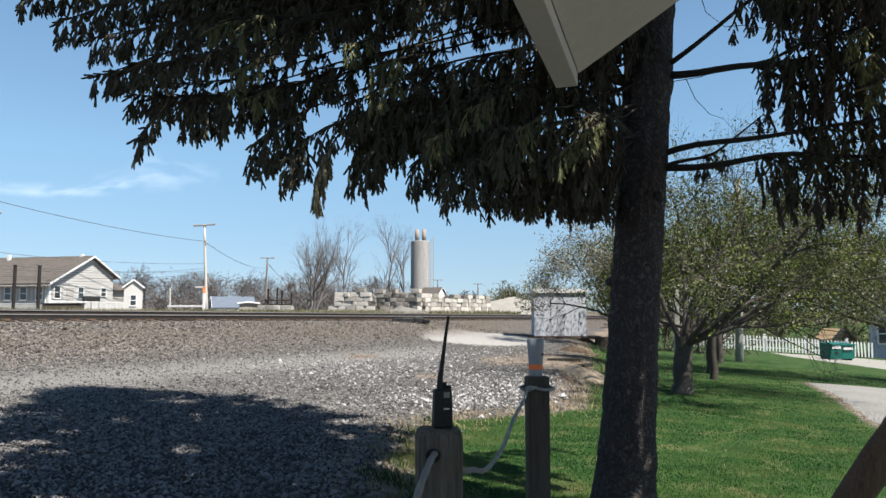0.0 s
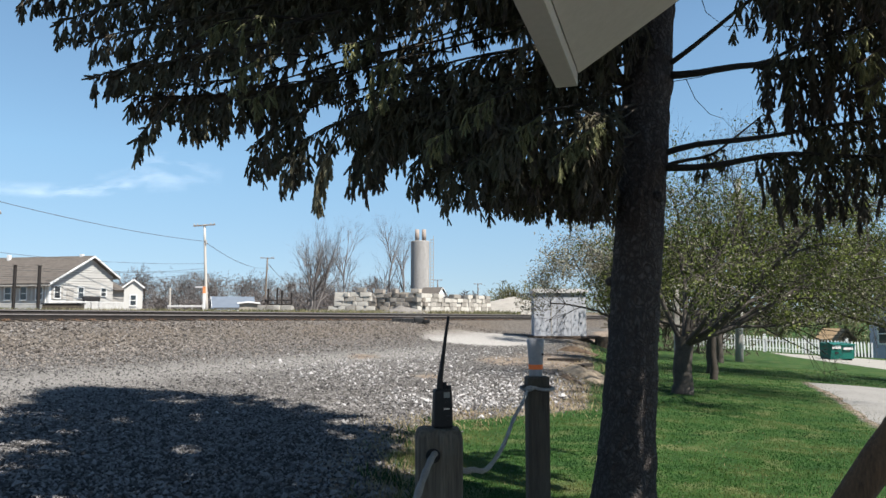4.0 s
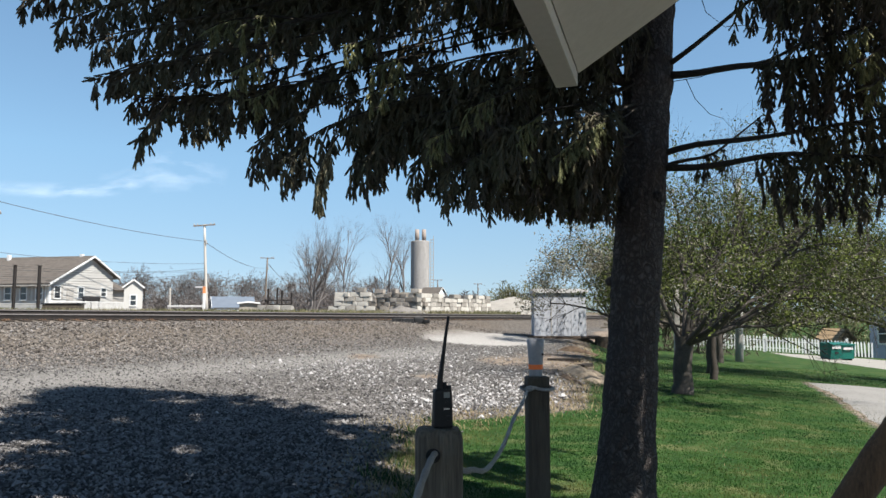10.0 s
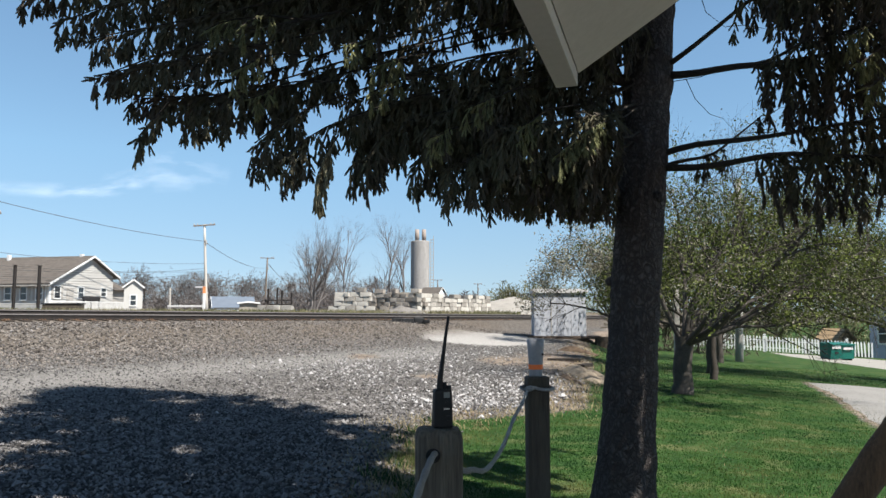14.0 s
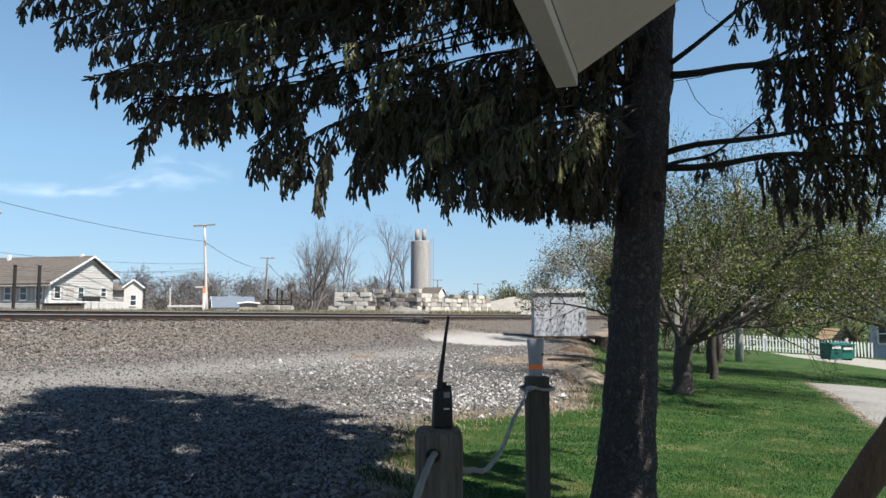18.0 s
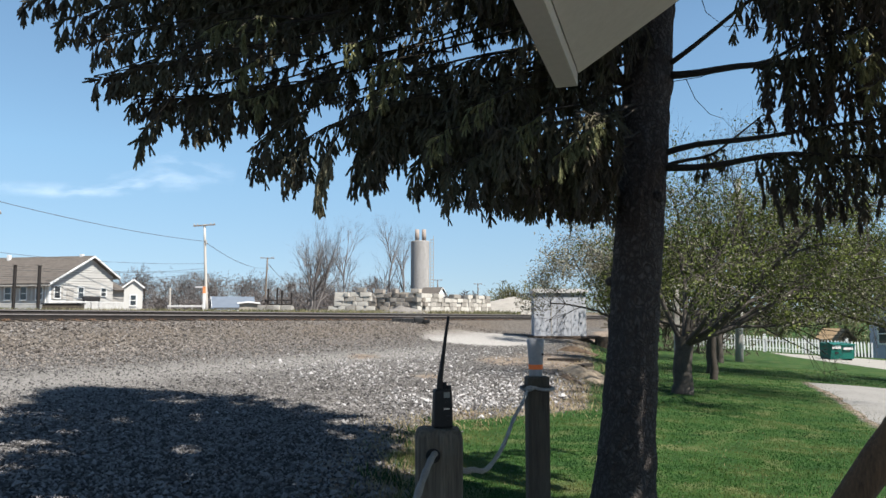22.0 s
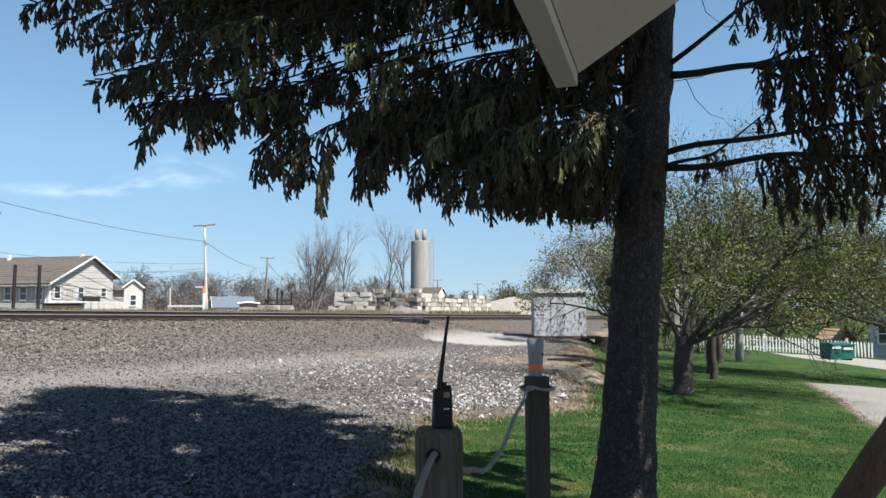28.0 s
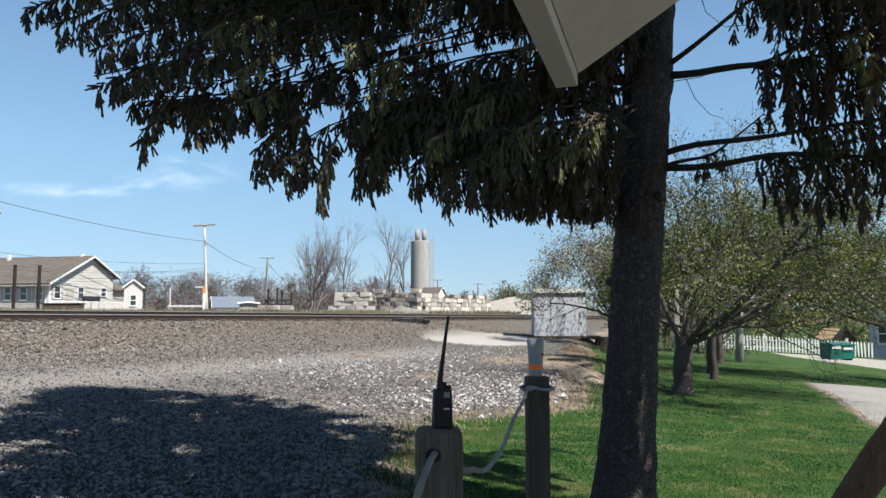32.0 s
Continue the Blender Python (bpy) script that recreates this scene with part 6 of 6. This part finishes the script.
# ---- white shed and what lies round it ----
def make_white_shed():
    at = (5.2, 34.1)
    s = thing("trackside_shed", pose(at[0], at[1], gz(5.2, 33) - 0.02, 0, 0, -3), "whitewashed trackside shed with pale flat roof", "shed")
    part("skid", boxes((-1.35, 1.9, -1.1, 1.0, 0.0, 0.14), bevel=0.02), M_TIE, s, "dark timber skid")
    for k in range(7):
        x = -1.07 + k * 0.331
        part("wall_board", boxes((x, x + 0.325, -1.0, -0.93, 0.14, 2.05), bevel=0.008), M_SHED, s)
    part("wall", boxes((-1.06, 1.24, -0.93, 0.95, 0.14, 2.05)), M_SHED, s)
    part("roof", boxes((-1.14, 1.34, -1.1, 1.05, 2.05, 2.24), bevel=0.02), M_SHEDROOF, s)
    part("door_strip", boxes((-0.32, -0.28, -1.02, -1.0, 0.2, 2.0)), M_GREYWOOD, s)


make_white_shed()


def tie_at(x, y, rz, l=2.4, lift=0.0, name="old_tie", label="dark discarded railway tie on the ground", ry=0.0):
    t = thing(name, pose(x, y, gz(x, y) + lift, 0, ry, rz), label, "timber", "discarded ties")
    bm = boxes((-l / 2, l / 2, -0.11, 0.11, -0.03, 0.16), bevel=0.015)
    for v in bm.verts:
        v.co += noise.noise_vector(v.co * 3 + Vector((x, y, 0))) * 0.02
    part("timber", bm, M_TIE, t)


for k in range(3):
    for j in range(3 - (k == 2)):
        tie_at(7.35 + j * 0.12, 33.2 + j * 0.27, 5 + k * 4 - j * 2, 1.1, k * 0.19)
for x, y, rz, l, lift in ((-1.9, 36.0, 10, 0.9, 0), (-1.9, 36.2, 45, 0.6, 0), (3.35, 20.6, -8, 0.9, -0.09), (3.7, 19.4, 60, 0.7, -0.1)):
    tie_at(x, y, rz, l, lift)


jk = thing("rubber_scrap", pose(-1.4, 35.4, gz(-1.4, 35.4), 0, 0, 8), "black torn rubber scrap lying by the track", "scrap")
for x, y, w, d, h in ((-0.75, 0.0, 0.55, 0.3, 0.24), (-0.3, -0.1, 0.6, 0.35, 0.2), (0.25, 0.05, 0.5, 0.3, 0.26), (0.6, -0.12, 0.3, 0.25, 0.16)):
    bm = boxes((x - w / 2, x + w / 2, y - d / 2, y + d / 2, -0.05, h), bevel=0.05)
    for v in bm.verts:
        v.co += noise.noise_vector(v.co * 5) * 0.05
    part("strip", bm, M_BLACK, jk)


# ---- lawn edge: drive, alley, fence, bin ----
def ground_patch(name, outline, material, label, lift=0.022):
    P = [Vector((x, y, 0)) for x, y in outline]
    bm = bmesh.new()
    bm.faces.new([bm.verts.new(p) for p in P])
    for _ in range(5):
        bmesh.ops.subdivide_edges(bm, edges=[e for e in bm.edges if e.calc_length() > 0.7], cuts=1, use_grid_fill=False)
        bmesh.ops.triangulate(bm, faces=bm.faces)
    for v in bm.verts:
        if v.is_boundary:
            v.co += noise.noise_vector(v.co * 1.2) * 0.12
        v.co.z = gz(v.co.x, v.co.y) + (0.002 if v.is_boundary else lift)
    bmesh.ops.recalc_face_normals(bm, faces=bm.faces)
    ob = part(name, bm, material)
    if ob.data.polygons[0].normal.z < 0:
        ob.data.flip_normals()
    return tagged(ob, label, "pavement", kind="structure")


ground_patch("driveway", ((9.8, 20.0), (12.5, 19.2), (18, 17), (18, 3), (4.8, 5.5), (6.4, 10.8), (8.2, 15.4)), M_ASPHALT, "pale worn concrete drive beside the lawn")
ground_patch("alley", ((18.9, 40.5), (18.3, 29.0), (22, 22), (30, 30), (27.0, 40), (25, 44.5), (20, 45.5)), M_PALE_STONE, "pale gravel alley along the fence")


def make_fence():
    a, b = Vector((15.5, 47.6)), Vector((26.6, 45.6))
    L = (b - a).length
    d = (b - a) / L
    ang = math.degrees(math.atan2(d.y, d.x))
    f = thing("picket_fence", pose(0, 0, 0), "white painted picket fence with square posts", "fence")
    bm = bmesh.new()
    vs = [bm.verts.new((x, y, z)) for y in (-0.011, 0.011) for x, z in ((-0.045, 0.06), (0.045, 0.06), (0.045, 0.92), (0.0, 1.0), (-0.045, 0.92))]
    bm.faces.new(vs[:5])
    bm.faces.new(vs[5:][::-1])
    for i in range(5):
        bm.faces.new((vs[(i + 1) % 5], vs[i], vs[i + 5], vs[(i + 1) % 5 + 5]))
    first = part("picket", bm, M_WHITE, f)
    n = int(L / 0.19)
    for i in range(n):
        p = a + d * (i * 0.19)
        ob = first if i == 0 else new("picket", first.data)
        ob.parent = f
        ob.matrix_basis = pose(p.x, p.y, gz(p.x, p.y), random.uniform(-1, 1), random.uniform(-1.5, 1.5), ang)
    for i in range(int(L / 2.4) + 1):
        p = a + d * (i * 2.4)
        q = part("fence_post", boxes((-0.07, 0.07, -0.07, 0.07, -0.1, 1.12), bevel=0.01), M_WHITE if i % 3 else M_GREYWOOD, f)
        q.matrix_basis = pose(p.x + 0.05, p.y + 0.09, gz(p.x, p.y), 0, 0, ang)
        if i * 2.4 + 2.4 < L:
            e = a + d * (i * 2.4 + 2.4)
            z0, z1 = gz(p.x, p.y), gz(e.x, e.y)
            for z in (0.28, 0.74):
                V, F = tube_arrays([[(Vector((p.x + 0.03, p.y + 0.05, z0 + z)), 0.045), (Vector((e.x + 0.03, e.y + 0.05, z1 + z)), 0.045)]], 4)
                bulk("rail", V, F, M_WHITE, f)


make_fence()


def make_dumpster():
    at = (20.85, 39.3)
    d = thing("dumpster", pose(at[0], at[1], gz(*at), 0, 0, 8), "green steel waste skip with pale sticker", "dumpster")
    d.scale = (0.74, 0.74, 0.85)
    bm = bmesh.new()
    vs = [bm.verts.new(p) for p in ((-0.9, -0.5, 0.1), (0.9, -0.5, 0.1), (0.9, 0.6, 0.1), (-0.9, 0.6, 0.1), (-0.9, -0.68, 0.98), (0.9, -0.68, 0.98), (0.9, 0.68, 1.08), (-0.9, 0.68, 1.08))]
    for f in ((3, 2, 1, 0), (0, 1, 5, 4), (1, 2, 6, 5), (2, 3, 7, 6), (3, 0, 4, 7), (4, 5, 6, 7)):
        bm.faces.new([vs[i] for i in f])
    part("bin_body", bm, M_GREEN, d)
    part("rim", boxes((-0.95, 0.95, -0.74, -0.66, 0.93, 1.0), bevel=0.01), M_GREEN, d)
    for x in (-1.0, 0.9):
        part("lifting_pocket", boxes((x, x + 0.1, -0.3, 0.35, 0.45, 0.62), bevel=0.01), M_GREEN, d)
    part("sticker", boxes((-0.86, -0.2, -0.683, -0.662, 0.72, 0.95)), M_SHEDROOF, d, "pale sticker")
    part("sticker", boxes((-0.02, 0.72, -0.7, -0.655, 0.66, 0.8)), M_SHEDROOF, d, "pale sticker")
    part("slot", boxes((-0.62, -0.36, -0.62, -0.575, 0.42, 0.54)), M_BLACK, d, "dark opening")
    for x in (-0.75, 0.75):
        part("skid", boxes((x - 0.06, x + 0.06, -0.45, 0.55, 0.0, 0.1)), M_BLACK, d)


make_dumpster()
lb = thing("lilac_house", pose(29.0, 46.6, gz(29.0, 46.6) - 0.1, 0, 0, -32), "pale lilac-sided house at the alley", "house")
part("wall", boxes((-1.9, 5, -0.1, 6, 0, 3.4)), M_LILAC, lb)
for k in range(13):
    part("siding_board", boxes((-1.88, 4.9, -0.13, -0.102, 0.1 + k * 0.25, 0.32 + k * 0.25)), M_LILAC, lb)
part("roof", boxes((-2.3, 5.4, -0.6, 6.5, 3.4, 3.7)), M_SHINGLE, lb)
window(lb, 1.0, 1.2, (-0.9, -0.14, 1.1), 0, False)
tp = thing("clothesline_post", pose(6.93, 22.0, gz(6.93, 22) - 0.1), "pale weathered post with a short arm", "post")
part("shaft", boxes((-0.075, 0.075, -0.075, 0.075, 0, 3.0), bevel=0.01), M_POLE, tp)
part("arm", boxes((-0.75, 0.35, -0.04, 0.04, 2.55, 2.64), bevel=0.01), M_POLE, tp)


# ---- thin cloud ----
def make_cloud():
    m, nd, ln, bs = nodes_of("ice_cloud")
    tc = nd.new("ShaderNodeTexCoord")
    mp = nd.new("ShaderNodeMapping")
    mp.inputs["Scale"].default_value = (1.0, 1.0, 3.2)
    ln.new(tc.outputs["Object"], mp.inputs[0])
    n = nd.new("ShaderNodeTexNoise")
    n.inputs["Scale"].default_value, n.inputs["Detail"].default_value = 0.006, 7
    n.inputs["Roughness"].default_value = 0.55
    ln.new(mp.outputs[0], n.inputs[0])
    at = nd.new("ShaderNodeAttribute")
    at.attribute_name = "depth"
    mu = nd.new("ShaderNodeMath")
    mu.operation = "MULTIPLY"
    mr = nd.new("ShaderNodeMapRange")
    mr.inputs[1].default_value, mr.inputs[2].default_value, mr.inputs[4].default_value = 0.42, 0.8, 0.22
    ln.new(n.outputs[0], mr.inputs[0])
    ln.new(mr.outputs[0], mu.inputs[0])
    ln.new(at.outputs["Fac"], mu.inputs[1])
    bs.inputs["Base Color"].default_value = (0.85, 0.86, 0.9, 1)
    bs.inputs["Roughness"].default_value = 1.0
    ln.new(mu.outputs[0], bs.inputs["Alpha"])
    c = thing("cloud", pose(0, 3000, 0), "thin white wisps of ice cloud", "cloud")
    for x0, x1, z0, z1, seed, dens in ((-2000, -1060, 470, 560, 1, 1.0), (-1500, -940, 505, 620, 2, 0.75), (-1330, -1000, 560, 680, 3, 0.5)):
        V, D, nx, nz = [], [], 60, 14
        for j in range(nz + 1):
            for i in range(nx + 1):
                u, v = i / nx, j / nz
                V.append((x0 + (x1 - x0) * u, 60 * math.sin(u * 5 + seed) + 80 * v, z0 + (z1 - z0) * v + 12 * math.sin(u * 7 + seed)))
                D.append(dens * math.sin(math.pi * u) ** 0.6 * math.sin(math.pi * v) ** 1.3)
        F = [(j * (nx + 1) + i, j * (nx + 1) + i + 1, (j + 1) * (nx + 1) + i + 1, (j + 1) * (nx + 1) + i) for j in range(nz) for i in range(nx)]
        ob = bulk("wisp", V, F, m, c, smooth=True)
        k = ob.data.attributes.new("depth", "FLOAT", "POINT")
        k.data.foreach_set("value", np.array(D, dtype=np.float32))
    return c


CLOUD = make_cloud()


def motions():
    """Wind: the hanging sprays swing slowly aside, gustier towards the end."""
    times = [0, 2, 4, 6, 8, 10, 12, 14, 16, 18, 20, 21, 22, 23, 24, 25, 26, 27] + [27.5 + 0.5 * i for i in range(10)]
    for ob, at, amp, ph, mid in SWAY:
        rows = []
        for t in times:
            push = np.interp(t, (0, 6, 10, 13, 19, 22, 25, 28, 32), (0.0, 0.6, 1.0, 1.1, 0.9, 1.4, 2.0, 2.9, 3.3))
            gust = np.interp(t, (0, 20, 26, 29, 32), (0.12, 0.15, 0.35, 0.9, 1.0))
            a = amp * (push + gust * math.sin(t * 5.1 + ph))
            b = amp * 0.5 * gust * math.sin(t * 3.7 + ph * 1.7)
            rows.append((t, Matrix.Translation(at) @ pose(0, 0, 0, b, -a, 0)))
        walk(ob, rows)
    walk(CLOUD, [(0, pose(0, 3000, 0)), (16, pose(50, 3000, 0)), (32, pose(95, 3000, 0))])


motions()
